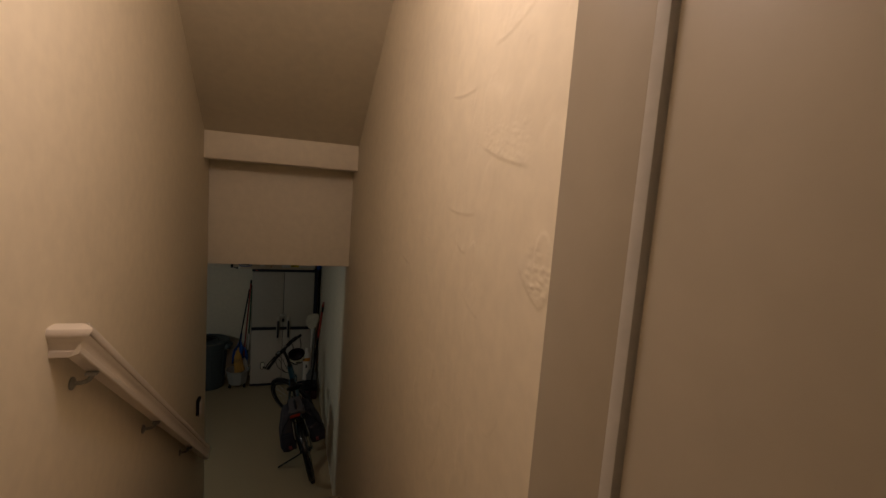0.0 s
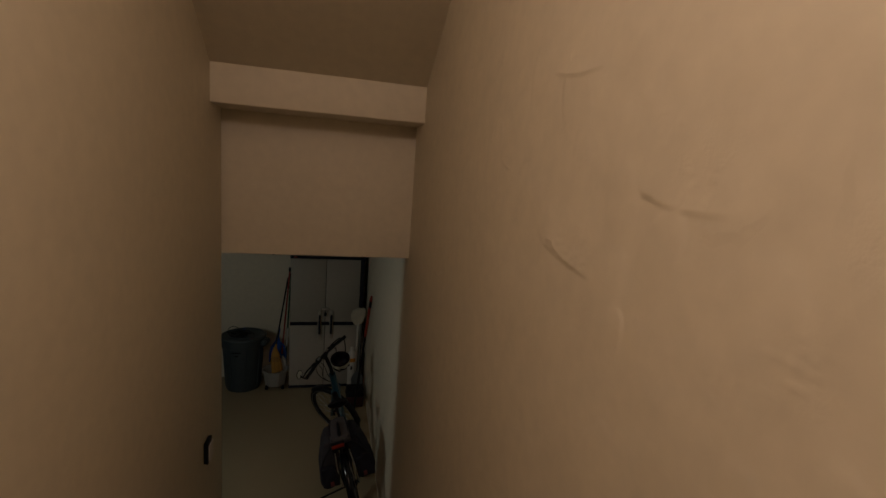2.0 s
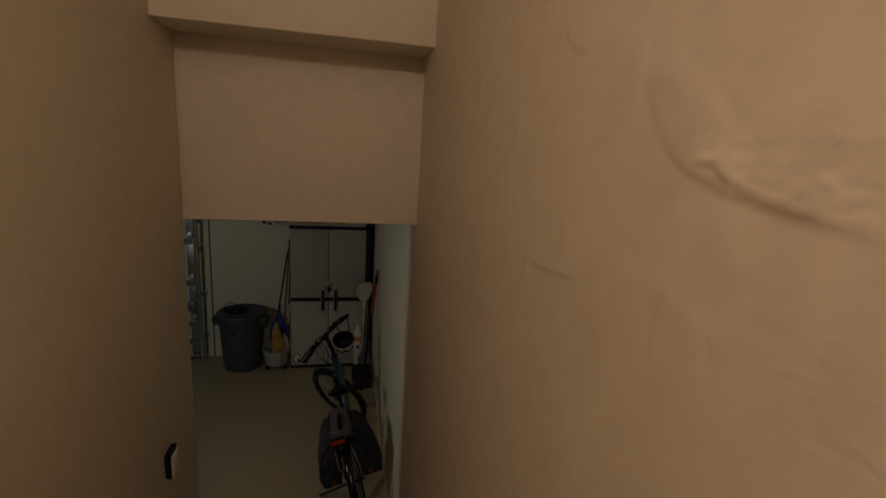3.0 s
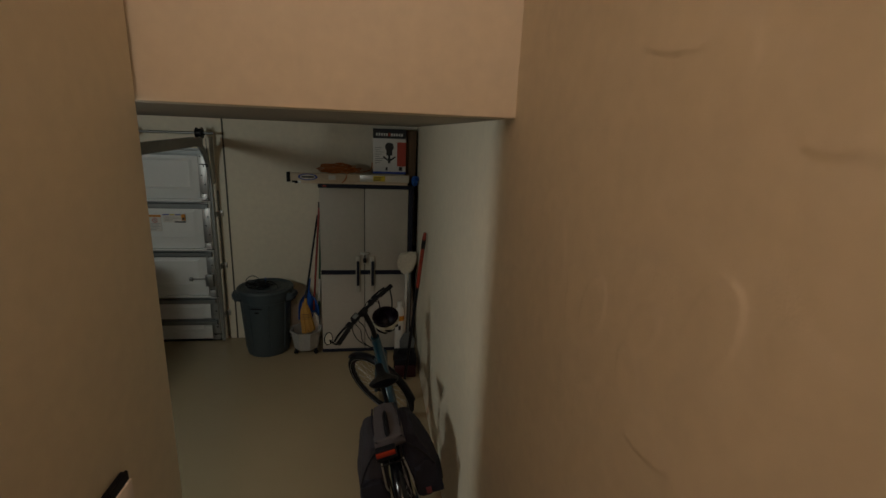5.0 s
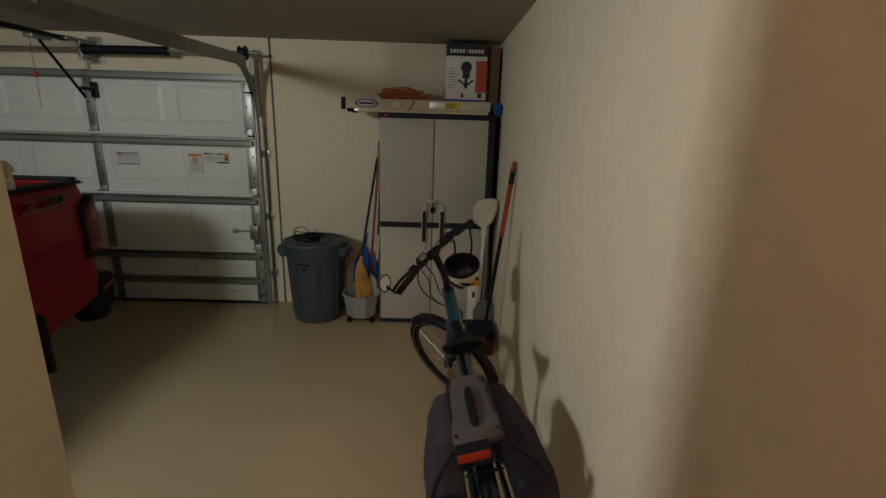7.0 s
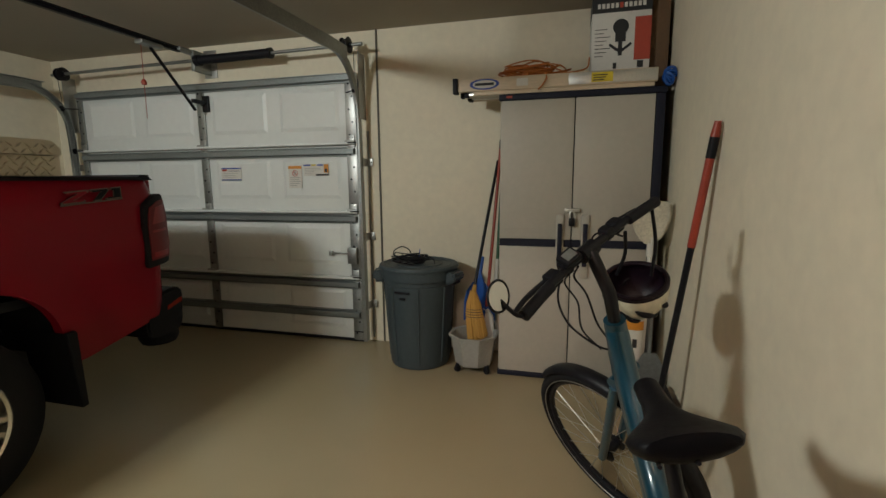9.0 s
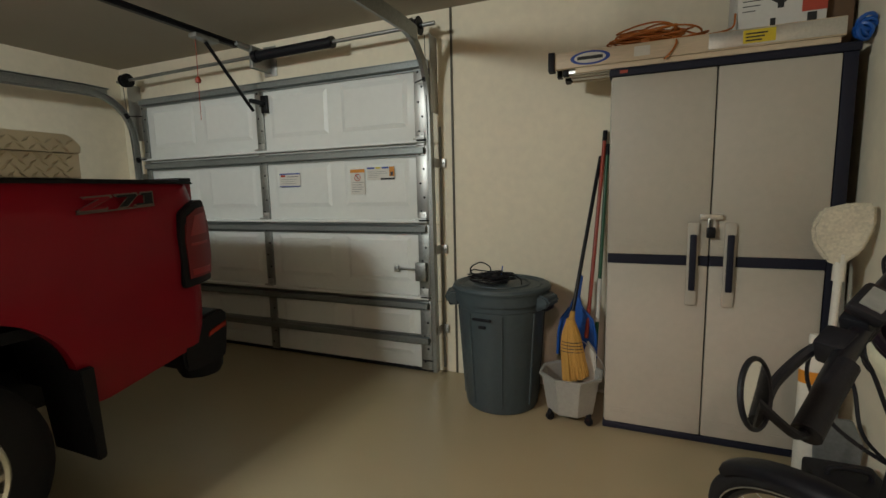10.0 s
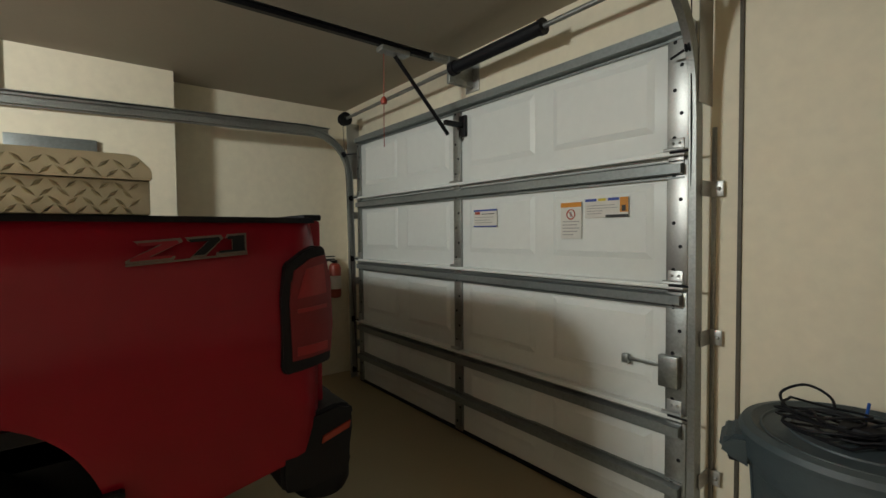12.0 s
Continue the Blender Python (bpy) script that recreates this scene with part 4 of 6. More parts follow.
# frame, cab and bonnet
part("chassis", box(-4.35, -3.15, -6.2, -1.4, 0.42, 0.62, 0.02), BLACKM, tk)
part("cab", prism([(-3.398, 0.5), (-3.398, 1.34), (-3.45, 1.38), (-3.70, 1.74), (-4.0, 1.80), (-4.75, 1.79), (-5.25, 1.42), (-5.35, 1.3), (-5.1, 0.5)], "x", -4.66, -2.84, bevel=0.04), REDP, tk)
part("bonnet", prism([(-5.1, 0.52), (-5.1, 1.28), (-6.3, 1.18), (-6.5, 1.05), (-6.52, 0.5)], "x", -4.66, -2.84, bevel=0.05), REDP, tk)
for x in (-2.838, -4.662):
    part("side_window", prism([(-3.62, 1.36), (-3.82, 1.70), (-4.25, 1.73), (-4.25, 1.34)], "x", x - 0.006, x + 0.006), GLASSD, tk, "dark tinted window")
    part("side_window", prism([(-4.31, 1.34), (-4.31, 1.73), (-4.72, 1.72), (-5.1, 1.42), (-5.1, 1.34)], "x", x - 0.006, x + 0.006), GLASSD, tk, "dark tinted window")
part("rear_window", box(-4.4, -3.1, -3.60, -3.59, 1.4, 1.68), GLASSD, tk, "dark tinted window")

# badge with the model number on the bed side
BADGE = material("dull_grey_badge_metal", (0.15, 0.115, 0.10), 0.5, 0.5, vary=0.1, scale=12)
BX = SIDE + 0.018


def slab(outline, x0, x1):
    """A flat slanted figure on the bed side; outline in shares of its width and height."""
    y0, y1, z0, z1 = -1.868, -1.576, 1.226, 1.304
    return prism([(y0 + (y1 - y0) * u, z0 + (z1 - z0) * (v * 0.72 + 0.28 * u)) for u, v in outline], "x", x0, x1)


FIG = {
    "z": [(0.06, 1.0), (0.42, 1.0), (0.44, 0.82), (0.16, 0.16), (0.38, 0.16), (0.36, 0.0), (0.0, 0.0), (0.0, 0.14), (0.28, 0.82), (0.10, 0.82)],
    "seven": [(0.46, 1.0), (0.76, 1.0), (0.78, 0.82), (0.62, 0.0), (0.5, 0.0), (0.66, 0.8), (0.48, 0.8)],
    "one": [(0.82, 1.0), (0.99, 1.0), (0.99, 0.14), (1.0, 0.0), (0.72, 0.0), (0.72, 0.14), (0.86, 0.14), (0.86, 0.8), (0.80, 0.8)],
}
bd = part("badge", slab(FIG["z"], BX - 0.012, BX - 0.006), REDP, tk, "slanted grey model badge")
for key, o in FIG.items():
    part("figure", slab(o, BX - 0.012, BX - 0.0035), BADGE, bd)
    cx = sum(u for u, _ in o) / len(o)
    part("figure_fill", slab([(cx + (u - cx) * 0.86, 0.5 + (w - 0.5) * 0.80) for u, w in o], BX - 0.0034, BX - 0.0025), REDP if key == "z" else BLACK, bd)
part("underline", slab([(0.0, -0.12), (1.0, -0.12), (1.0, -0.02), (0.0, -0.02)], BX - 0.012, BX - 0.004), BADGE, bd)

# diamond plate toolbox across the bed
tb_ = thing("truck_toolbox", (-3.75, -2.1, 1.352), "aluminium diamond plate toolbox lying across the truck bed", "toolbox")
TY0, TY1 = -2.46, -1.80
part("body", box(-4.68, -2.82, TY0 + 0.005, TY1 - 0.005, 1.353, 1.443, 0.004), PLATE, tb_)
lid = part("lid", prism([(TY0, 1.445), (TY1, 1.445), (TY1, 1.472), (TY1 - 0.028, 1.502), (TY1 - 0.045, 1.51), (TY0 + 0.05, 1.51), (TY0, 1.48)], "x", -4.69, -2.81, bevel=0.004), PLATE, tb_)
db = bmesh.new()
for i in range(20):
    for j in range(6):
        y, z = TY0 + 0.025 + i * 0.0322 + (0.016 if j % 2 else 0), (1.364, 1.385, 1.406, 1.427, 1.458, 1.482)[j]
        if y > TY1 - 0.025:
            continue
        ang = radians(40 if (i + j) % 2 else -40)
        m = Matrix.Translation((-2.82 if j < 4 else -2.81, y, z)) @ Matrix.Rotation(ang, 4, "X")
        w = bmesh.new()
        vs = [w.verts.new(p) for p in ((0, -0.0175, 0), (0, 0, -0.0052), (0, 0.0175, 0), (0, 0, 0.0052), (0.0055, -0.008, 0), (0.0055, 0.008, 0))]
        for q in ((0, 1, 4), (1, 5, 4), (1, 2, 5), (2, 3, 5), (3, 4, 5), (3, 0, 4)):
            w.faces.new([vs[k] for k in q])
        join(db, w, m)
tread = part("tread_pattern", db, PLATE, tb_)
tagged(tread, kind="stuff")

# ---- cabinet and what lies on it ----
cab = thing("storage_cabinet", (-0.57, -0.22, 0), "tall taupe resin cabinet with black frame, doors shut and padlocked", "cabinet")
CX0, CX1, CF = -1.03, -0.075, -0.42
part("body", box(CX0 + 0.005, CX1, CF + 0.03, -0.02, 0.03, 1.80), NAVY, cab)
part("side_panel", box(CX0, CX0 + 0.012, CF + 0.02, -0.02, 0.035, 1.80, 0.003), RESIN, cab)
part("top_cap", box(CX0 - 0.008, CX1 + 0.006, CF - 0.012, -0.015, 1.808, 1.845, 0.006), NAVY, cab, "black top cap")
part("base", box(CX0 - 0.004, CX1 + 0.002, CF - 0.006, -0.02, 0.0, 0.034, 0.005), NAVY, cab, "black base")
part("corner_post", box(-0.125, CX1, CF - 0.004, CF + 0.04, 0.034, 1.808, 0.004), NAVY, cab, "black corner post")
MID = -0.575
for x0, x1, hx in ((CX0 + 0.004, MID - 0.003, -0.645), (MID + 0.003, -0.128, -0.492)):
    d = part("door", box(x0, x1, CF - 0.004, CF + 0.03, 0.94, 1.806, 0.006), RESIN, cab)
    part("lower_panel", box(x0, x1, CF - 0.004, CF + 0.03, 0.036, 0.892, 0.006), RESIN, d)
    part("middle_band", box(x0, x1, CF - 0.002, CF + 0.028, 0.893, 0.939), NAVY, d, "black middle band")
    for z0, z1 in ((0.98, 1.76), (0.09, 0.85)):
        b = bmesh.new()
        for k in range(3):
            w = x1 - x0
            box(x0 + 0.03, x1 - 0.03, CF - 0.0052, CF - 0.0042, z0 + k * 0.012, z0 + k * 0.012 + 0.004, bm=b)
        part("moulded_line", b, RESIN, d)
    hp = part("handle_plate", box(hx - 0.024, hx + 0.024, CF - 0.022, CF - 0.0045, 0.70, 1.10, 0.007), RESIN, d)
    part("handle", box(hx - 0.014, hx + 0.014, CF - 0.036, CF - 0.0225, 0.775, 1.045, 0.005), NAVY, hp, "black grip")
hs = box(MID - 0.045, MID + 0.045, CF - 0.03, CF - 0.005, 1.115, 1.14, 0.003)
part("hasp", hs, ALU, cab, "metal hasp")
pl = box(MID - 0.018, MID + 0.018, CF - 0.04, CF - 0.02, 1.03, 1.08, 0.005)
part("padlock", pl, BLACKM, cab, "dark padlock")
part("shackle", tube(curve([(MID - 0.012, CF - 0.03, 1.075), (MID - 0.012, CF - 0.03, 1.11), (MID, CF - 0.03, 1.122), (MID + 0.012, CF - 0.03, 1.11), (MID + 0.012, CF - 0.03, 1.075)], 5), 0.004, 8), ALU, cab)
part("cap_mark", box(-0.99, -0.955, CF - 0.0135, CF - 0.0122, 1.82, 1.834), REDINK, cab, "small red mark")

ld = thing("step_ladder", (-0.7, -0.33, 1.846), "folded pale fibreglass ladder lying flat on the cabinet", "ladder")
part("front_rail", box(-1.315, -0.125, -0.432, -0.40, 1.872, 1.95, 0.004), PALEWOOD, ld)
part("back_rail", box(-1.26, -0.13, -0.21, -0.18, 1.85, 1.925, 0.004), PALEWOOD, ld)
part("middle_rail", box(-1.285, -0.2, -0.36, -0.325, 1.848, 1.925, 0.004), WHITEP, ld, "white channel rail")
part("end_cap", box(-1.298, -1.272, -0.366, -0.319, 1.846, 1.93, 0.003), BLACK, ld, "black rubber end cap")
part("end_cap", box(-1.275, -1.248, -0.217, -0.173, 1.847, 1.93, 0.003), BLACK, ld, "black rubber end cap")
part("grey_rail", box(-0.62, -0.128, -0.437, -0.4325, 1.878, 1.945, 0.001), ALU, ld)
part("end_cap", box(-1.332, -1.30, -0.445, -0.39, 1.862, 1.955, 0.004), BLACK, ld, "black rubber end cap")
for y, z in ((-0.385, 1.85), (-0.29, 1.846), (-0.245, 1.85)):
    part("rung", box(-1.24, -0.2, y - 0.012, y + 0.012, z, z + 0.022, 0.003), ALU, ld)
    part("foot", box(-1.265, -1.235, y - 0.016, y + 0.016, z - 0.008, z + 0.028, 0.004), BLACK, ld)
part("lower_rail", box(-1.20, -0.14, -0.425, -0.405, 1.847, 1.8715, 0.002), PALEWOOD, ld)
part("logo_plate", lathe([(0, 0.001), (0.055, 0.001), (0.055, 0), (0, 0)], 32, Matrix.Translation((-1.13, -0.432, 1.912)) @ Matrix.Diagonal((1.7, 1, 0.6, 1)) @ Matrix.Rotation(radians(90), 4, "X")), BLUEINK, ld, "blue oval mark")
part("logo_plate", lathe([(0, 0.001), (0.044, 0.001), (0.044, 0), (0, 0)], 32, Matrix.Translation((-1.13, -0.4332, 1.912)) @ Matrix.Diagonal((1.7, 1, 0.55, 1)) @ Matrix.Rotation(radians(90), 4, "X")), PAPER, ld)
part("logo_bar", box(-1.19, -1.07, -0.4356, -0.4344, 1.904, 1.92), INK, ld)
part("price_sticker", box(-0.93, -0.86, -0.4332, -0.4322, 1.89, 1.935), PAPER, ld)
part("warning_label", box(-0.49, -0.37, -0.4385, -0.4372, 1.885, 1.94), YELINK, ld, "yellow warning label")
for k in range(3):
    part("label_bar", box(-0.48, -0.42 + 0.01 * k, -0.4395, -0.4386, 1.893 + k * 0.014, 1.899 + k * 0.014), INK, ld)

# orange extension cord heaped on the ladder
rng = random.Random(4)
loops = []
for k in range(14):
    cx, cy, cz = -0.84 + rng.uniform(-0.05, 0.05), -0.32 + rng.uniform(-0.03, 0.03), 1.962 + 0.005 * k
    R = 0.085 + rng.uniform(-0.015, 0.05)
    e = rng.uniform(0.35, 0.55)
    ph = rng.uniform(0, 6.28)
    pts = [(cx + 1.55 * R * math.cos(t), cy + e * 2 * R * 0.6 * math.sin(t), cz + 0.012 * math.sin(2 * t + ph) + 0.01 * math.sin(t + ph)) for t in [2 * math.pi * i / 36 for i in range(36)]]
    loops.append(tube(pts, 0.0045, 6, closed=True))
cord = thing("extension_cord", (-0.84, -0.32, 1.95), "orange extension cord heaped in loose coils on the ladder", "extension cord")
for b in loops:
    part("coil", b, ORANGE, cord)
part("loose_end", tube(curve([(-0.74, -0.34, 1.97), (-0.64, -0.36, 1.965), (-0.56, -0.34, 1.975), (-0.51, -0.31, 2.0), (-0.50, -0.29, 2.06)], 8), 0.0045, 6), ORANGE, cord)
part("high_loop", tube(curve([(-0.98, -0.33, 1.96), (-0.9, -0.33, 2.03), (-0.8, -0.33, 2.05), (-0.70, -0.33, 2.0), (-0.62, -0.34, 1.965)], 8), 0.0045, 6), ORANGE, cord)
part("front_loop", tube(curve([(-0.76, -0.40, 1.965), (-0.75, -0.44, 1.93), (-0.77, -0.442, 1.89), (-0.80, -0.442, 1.86)], 8), 0.0045, 6), ORANGE, cord)
part("plug", box(-0.90, -0.86, -0.39, -0.36, 1.952, 1.98, 0.005), ORANGE, cord)

bx = thing("product_box", (-0.32, -0.18, 1.95), "white and black printed carton with a dark tool picture", "box")
BX0, BX1, BF, BZ0, BZ1 = -0.492, -0.155, -0.285, 1.951, 2.405
part("carton", box(BX0, BX1, BF, -0.06, BZ0, BZ1, 0.003), PAPER, bx)
part("top_band", box(BX0 - 0.001, BX1 + 0.001, BF - 0.0012, -0.06, 2.31, 2.4055), INK, bx, "black printed band")
for k in range(11):
    if k != 5:
        part("letter_bar", box(BX0 + 0.03 + k * 0.0255, BX0 + 0.047 + k * 0.0255, BF - 0.0022, BF - 0.0014, 2.335, 2.362), PAPER, bx)
part("brand_mark", box(BX0 + 0.157, BX0 + 0.175, BF - 0.0022, BF - 0.0014, 2.333, 2.364), REDINK, bx)
part("red_field", box(-0.245, BX1 + 0.0008, BF - 0.0012, BF + 0.001, 2.03, 2.275), REDINK, bx, "red printed field")
pic = bmesh.new()
CXB = -0.325
lathe([(0, 0.0012), (0.045, 0.0012), (0.045, 0), (0, 0)], 20, Matrix.Translation((CXB, BF - 0.0005, 2.225)) @ Matrix.Rotation(radians(90), 4, "X"), pic)
box(CXB - 0.03, CXB + 0.03, BF - 0.0015, BF - 0.0005, 2.14, 2.21, bm=pic)
box(CXB - 0.012, CXB + 0.012, BF - 0.0016, BF - 0.0005, 2.06, 2.15, bm=pic)
for s in (-1, 1):
    prism([(CXB + s * 0.012, 2.10), (CXB + s * 0.06, 2.135), (CXB + s * 0.066, 2.12), (CXB + s * 0.012, 2.08)], "y", BF - 0.0017, BF - 0.0005, pic)
part("tool_picture", pic, INK, bx, "dark picture of a tool")
part("small_print", box(BX0 + 0.13, BX0 + 0.15, BF - 0.0015, BF - 0.0005, 1.985, 2.02), INK, bx)
part("bar_code", box(-0.225, -0.19, BF - 0.0017, BF - 0.0005, 1.985, 2.025), INK, bx)
part("bottom_band", box(BX0 - 0.001, BX1 + 0.001, BF - 0.0012, -0.06, BZ0, BZ0 + 0.022), BLUEINK, bx)
for k in range(8):
    part("text_bar", box(BX0 + 0.02, BX0 + 0.07 + 0.02 * (k % 3), BF - 0.0013, BF - 0.0004, 2.06 + 0.022 * k, 2.064 + 0.022 * k), INK, bx)
single("cardboard_box", box(-0.148, -0.045, -0.24, -0.03, 1.846, 2.40, 0.003), CARD, "narrow brown cardboard box on the cabinet against the wall", "box")
b = bmesh.new()
for k in range(6):
    torus((-0.062 + rng.uniform(-0.006, 0.006), -0.415 + rng.uniform(-0.008, 0.008), 1.88 + 0.008 * k), (rng.uniform(-1, 1), 1, rng.uniform(-1, 1)), 0.03, 0.008, 16, 6, b)
single("blue_strap", b, BLUE, "blue strap bundled on the cabinet corner", "strap")

# ---- bin, bucket and brooms ----
CC = Vector((-1.622, -0.302, 0))
can = thing("rubbish_bin", CC, "round slate grey plastic rubbish bin with a flat lid", "bin")
T = Matrix.Translation(CC) @ Matrix.Diagonal((1.02, 1.02, 1, 1))
prof = [(0, 0.004), (0.19, 0.0), (0.205, 0.006), (0.212, 0.03), (0.246, 0.60), (0.250, 0.605), (0.252, 0.635), (0.268, 0.64), (0.272, 0.70), (0.268, 0.705), (0.25, 0.70), (0.24, 0.6), (0, 0.59)]
part("bin_body", lathe(prof, 56, T), CANM, can)
part("lid", lathe([(0.268, 0.700), (0.279, 0.703), (0.282, 0.718), (0.274, 0.732), (0.25, 0.738), (0.236, 0.728), (0.2, 0.724), (0.12, 0.734), (0, 0.742)], 56, T), CANM, can)
for k in range(8):
    a = 2 * math.pi * (k + 0.35) / 8
    d = 1.02 * Vector((math.cos(a), math.sin(a), 0))
    b = tube([CC + d * 0.214 + Vector((0, 0, 0.05)), CC + d * 0.248 + Vector((0, 0, 0.59))], 0.006, 6)
    part("body_rib", b, CANM, can)
for a in (197, -14):
    lug = prism([(0.245, 0.70), (0.30, 0.695), (0.325, 0.672), (0.328, 0.648), (0.312, 0.632), (0.245, 0.60)], "y", -0.075, 0.075, bevel=0.012)
    bmesh.ops.transform(lug, matrix=T @ Matrix.Rotation(radians(a), 4, "Z"), verts=lug.verts)
    part("carry_handle", lug, CANM, can)
    slot = box(0.268, 0.306, -0.05, 0.05, 0.605, 0.645, 0.01)
    bmesh.ops.transform(slot, matrix=T @ Matrix.Rotation(radians(a), 4, "Z"), verts=slot.verts)
    part("handle_slot", slot, BLACK, can)
for r0, z0 in ((0.225, 0.7265), (0.16, 0.7295)):
    part("lid_ridge", torus(CC + Vector((0, 0, z0)), (0, 0, 1), r0 * 1.02, 0.005, 48, 6), CANM, can)
a = radians(-100)
fm = T @ Matrix.Rotation(a, 4, "Z")
b = box(0.243, 0.258, -0.055, 0.055, 0.56, 0.572, 0.003)
box(0.24, 0.254, -0.02, 0.02, 0.515, 0.53, 0.003, b)
bmesh.ops.transform(b, matrix=fm, verts=b.verts)
part("moulded_mark", b, BLACK, can)
loops = []
for k in range(9):
    c = CC + Vector((-0.04 + rng.uniform(-0.05, 0.06), -0.05 + rng.uniform(-0.05, 0.05), 0.752 + 0.006 * k))
    pts = [c + Vector((0.09 * math.cos(t) * (1 + 0.2 * math.sin(3 * t + k)), 0.06 * math.sin(t), 0.008 * math.sin(2 * t + k))) for t in [2 * math.pi * i / 26 for i in range(26)]]
    loops.append(tube(pts, 0.0038, 6, closed=True))
cw = thing("cable_heap", CC + Vector((0, 0, 0.742)), "tangle of thin black cables with an adapter on the bin lid", "cables")
for b in loops:
    part("cable_loop", b, BLACK, cw)
part("arched_loop", tube(curve([CC + Vector((-0.05, -0.05, 0.76)), CC + Vector((-0.15, -0.03, 0.765)), CC + Vector((-0.185, -0.02, 0.81)), CC + Vector((-0.13, 0.0, 0.845)), CC + Vector((-0.07, 0.0, 0.82)), CC + Vector((-0.06, -0.02, 0.765))], 8), 0.0042, 6), BLACK, cw)
part("arched_loop", tube(curve([CC + Vector((0.0, -0.05, 0.77)), CC + Vector((0.06, -0.06, 0.80)), CC + Vector((0.13, -0.08, 0.775)), CC + Vector((0.15, -0.12, 0.752))], 8), 0.0042, 6), BLACK, cw)
part("adapter", box(CC.x - 0.04, CC.x + 0.06, CC.y - 0.10, CC.y - 0.03, 0.745, 0.785, 0.008), BLACK, cw)
part("cable_tip", tube([CC + Vector((0.0, 0.0, 0.77)), CC + Vector((0.008, 0.0, 0.83))], 0.004, 6), BLUE, cw)

BC = Vector((-1.205, -0.375, 0))
bk = thing("mop_bucket", BC, "pale grey plastic bucket on dark casters holding brooms", "bucket")
T = Matrix.Translation(BC) @ Matrix.Rotation(radians(22.5), 4, "Z") @ Matrix.Diagonal((1.05, 1.05, 1, 1))
part("tub", lathe([(0, 0.05), (0.115, 0.05), (0.125, 0.06), (0.155, 0.25), (0.168, 0.253), (0.17, 0.268), (0.158, 0.27), (0.15, 0.262), (0.12, 0.075), (0, 0.07)], 8, T), BUCK, bk)
for a in (215, 325, 90):
    c = BC + Vector((0.125 * math.cos(radians(a)), 0.125 * math.sin(radians(a)), 0.024))
    b = lathe([(0, -0.012), (0.02, -0.012), (0.024, -0.006), (0.024, 0.006), (0.02, 0.012), (0, 0.012)], 16, Matrix.Translation(c) @ Matrix.Rotation(radians(90), 4, "X") @ Matrix.Rotation(radians(a), 4, "Y"))
    box(c.x - 0.012, c.x + 0.012, c.y - 0.02, c.y + 0.02, 0.035, 0.062, 0.004, b)
    part("caster", b, BLACK, bk, "dark caster")
part("bail", tube(curve([BC + Vector((0.165, 0, 0.25)), BC + Vector((0.175, -0.06, 0.33)), BC + Vector((0.12, -0.02, 0.40)), BC + Vector((0.05, 0.08, 0.42))], 6), 0.003, 6), ALU, bk)


def stick(name, p0, p1, r, mat, label, parent):
    return part(name, tube([p0, p1], r, 12), mat, parent, label)


br = thing("straw_broom", BC + Vector((0, 0, 0.09)), "yellow straw broom head resting in the bucket, handle leaning back", "broom")
A, B_ = Vector((-1.215, -0.36, 0.53)), Vector((-1.095, -0.035, 1.455))
stick("handle", A, B_, 0.011, BLACKM, "black handle", br)
b = bmesh.new()
LOWC = Vector((-1.20, -0.345, 0.225))
for k in range(260):
    q, w = rng.uniform(0, 6.283), math.sqrt(rng.uniform(0, 1))
    u, v = w * math.cos(q), w * math.sin(q)
    top = A + Vector((0.016 * u, 0.014 * v, 0.03))
    low = LOWC + Vector((0.014 + 0.068 * u, 0.034 * v, rng.uniform(-0.015, 0.02) + 0.02 * u))
    mid = A.lerp(LOWC, 0.42) + Vector((0.056 * u, 0.030 * v, 0))
    tube([top, A.lerp(LOWC, 0.2) + Vector((0.046 * u, 0.026 * v, 0)), mid, low], 0.004, 5, b, taper=[0.006, 0.0075, 0.008, 0.007])
part("straw_head", b, STRAW, br)
for t, w in ((0.32, 0.055), (0.38, 0.059), (0.44, 0.062), (0.50, 0.064)):
    c = A.lerp(LOWC, t)
    part("binding", tube([(c.x + w * math.cos(q), c.y + 0.036 * math.sin(q), c.z) for q in [2 * math.pi * i / 24 for i in range(24)]], 0.0025, 5, closed=True), INK, br)
part("head_cap", tube([A + Vector((0, 0, -0.02)), A + Vector((0.01, 0.02, 0.07))], 0.018, 12, taper=[0.022, 0.013]), STRAW, br)

dp = thing("dustpan", BC + Vector((0, 0, 0.1)), "blue plastic dustpan with a long handle standing in the bucket", "dustpan")
b = prism([(-1.30, 0.36), (-1.285, 0.52), (-1.235, 0.585), (-1.215, 0.66), (-1.18, 0.66), (-1.165, 0.585), (-1.11, 0.53), (-1.085, 0.36), (-1.09, 0.30), (-1.29, 0.30)], "y", -0.225, -0.205, bevel=0.005)
part("pan", b, BLUE, dp)
part("pan_rim", tube([(-1.30, -0.24, 0.31), (-1.295, -0.24, 0.45), (-1.28, -0.235, 0.525), (-1.235, -0.225, 0.59)], 0.008, 8), BLUE, dp)
part("pan_rim", tube([(-1.085, -0.24, 0.31), (-1.09, -0.24, 0.45), (-1.11, -0.235, 0.53), (-1.165, -0.225, 0.59)], 0.008, 8), BLUE, dp)
part("socket", tube([(-1.20, -0.215, 0.62), (-1.185, -0.17, 0.77)], 0.017, 12), BLUE, dp)
part("inner_lip", box(-1.29, -1.09, -0.24, -0.2255, 0.30, 0.33, 0.004), BLACK, dp)

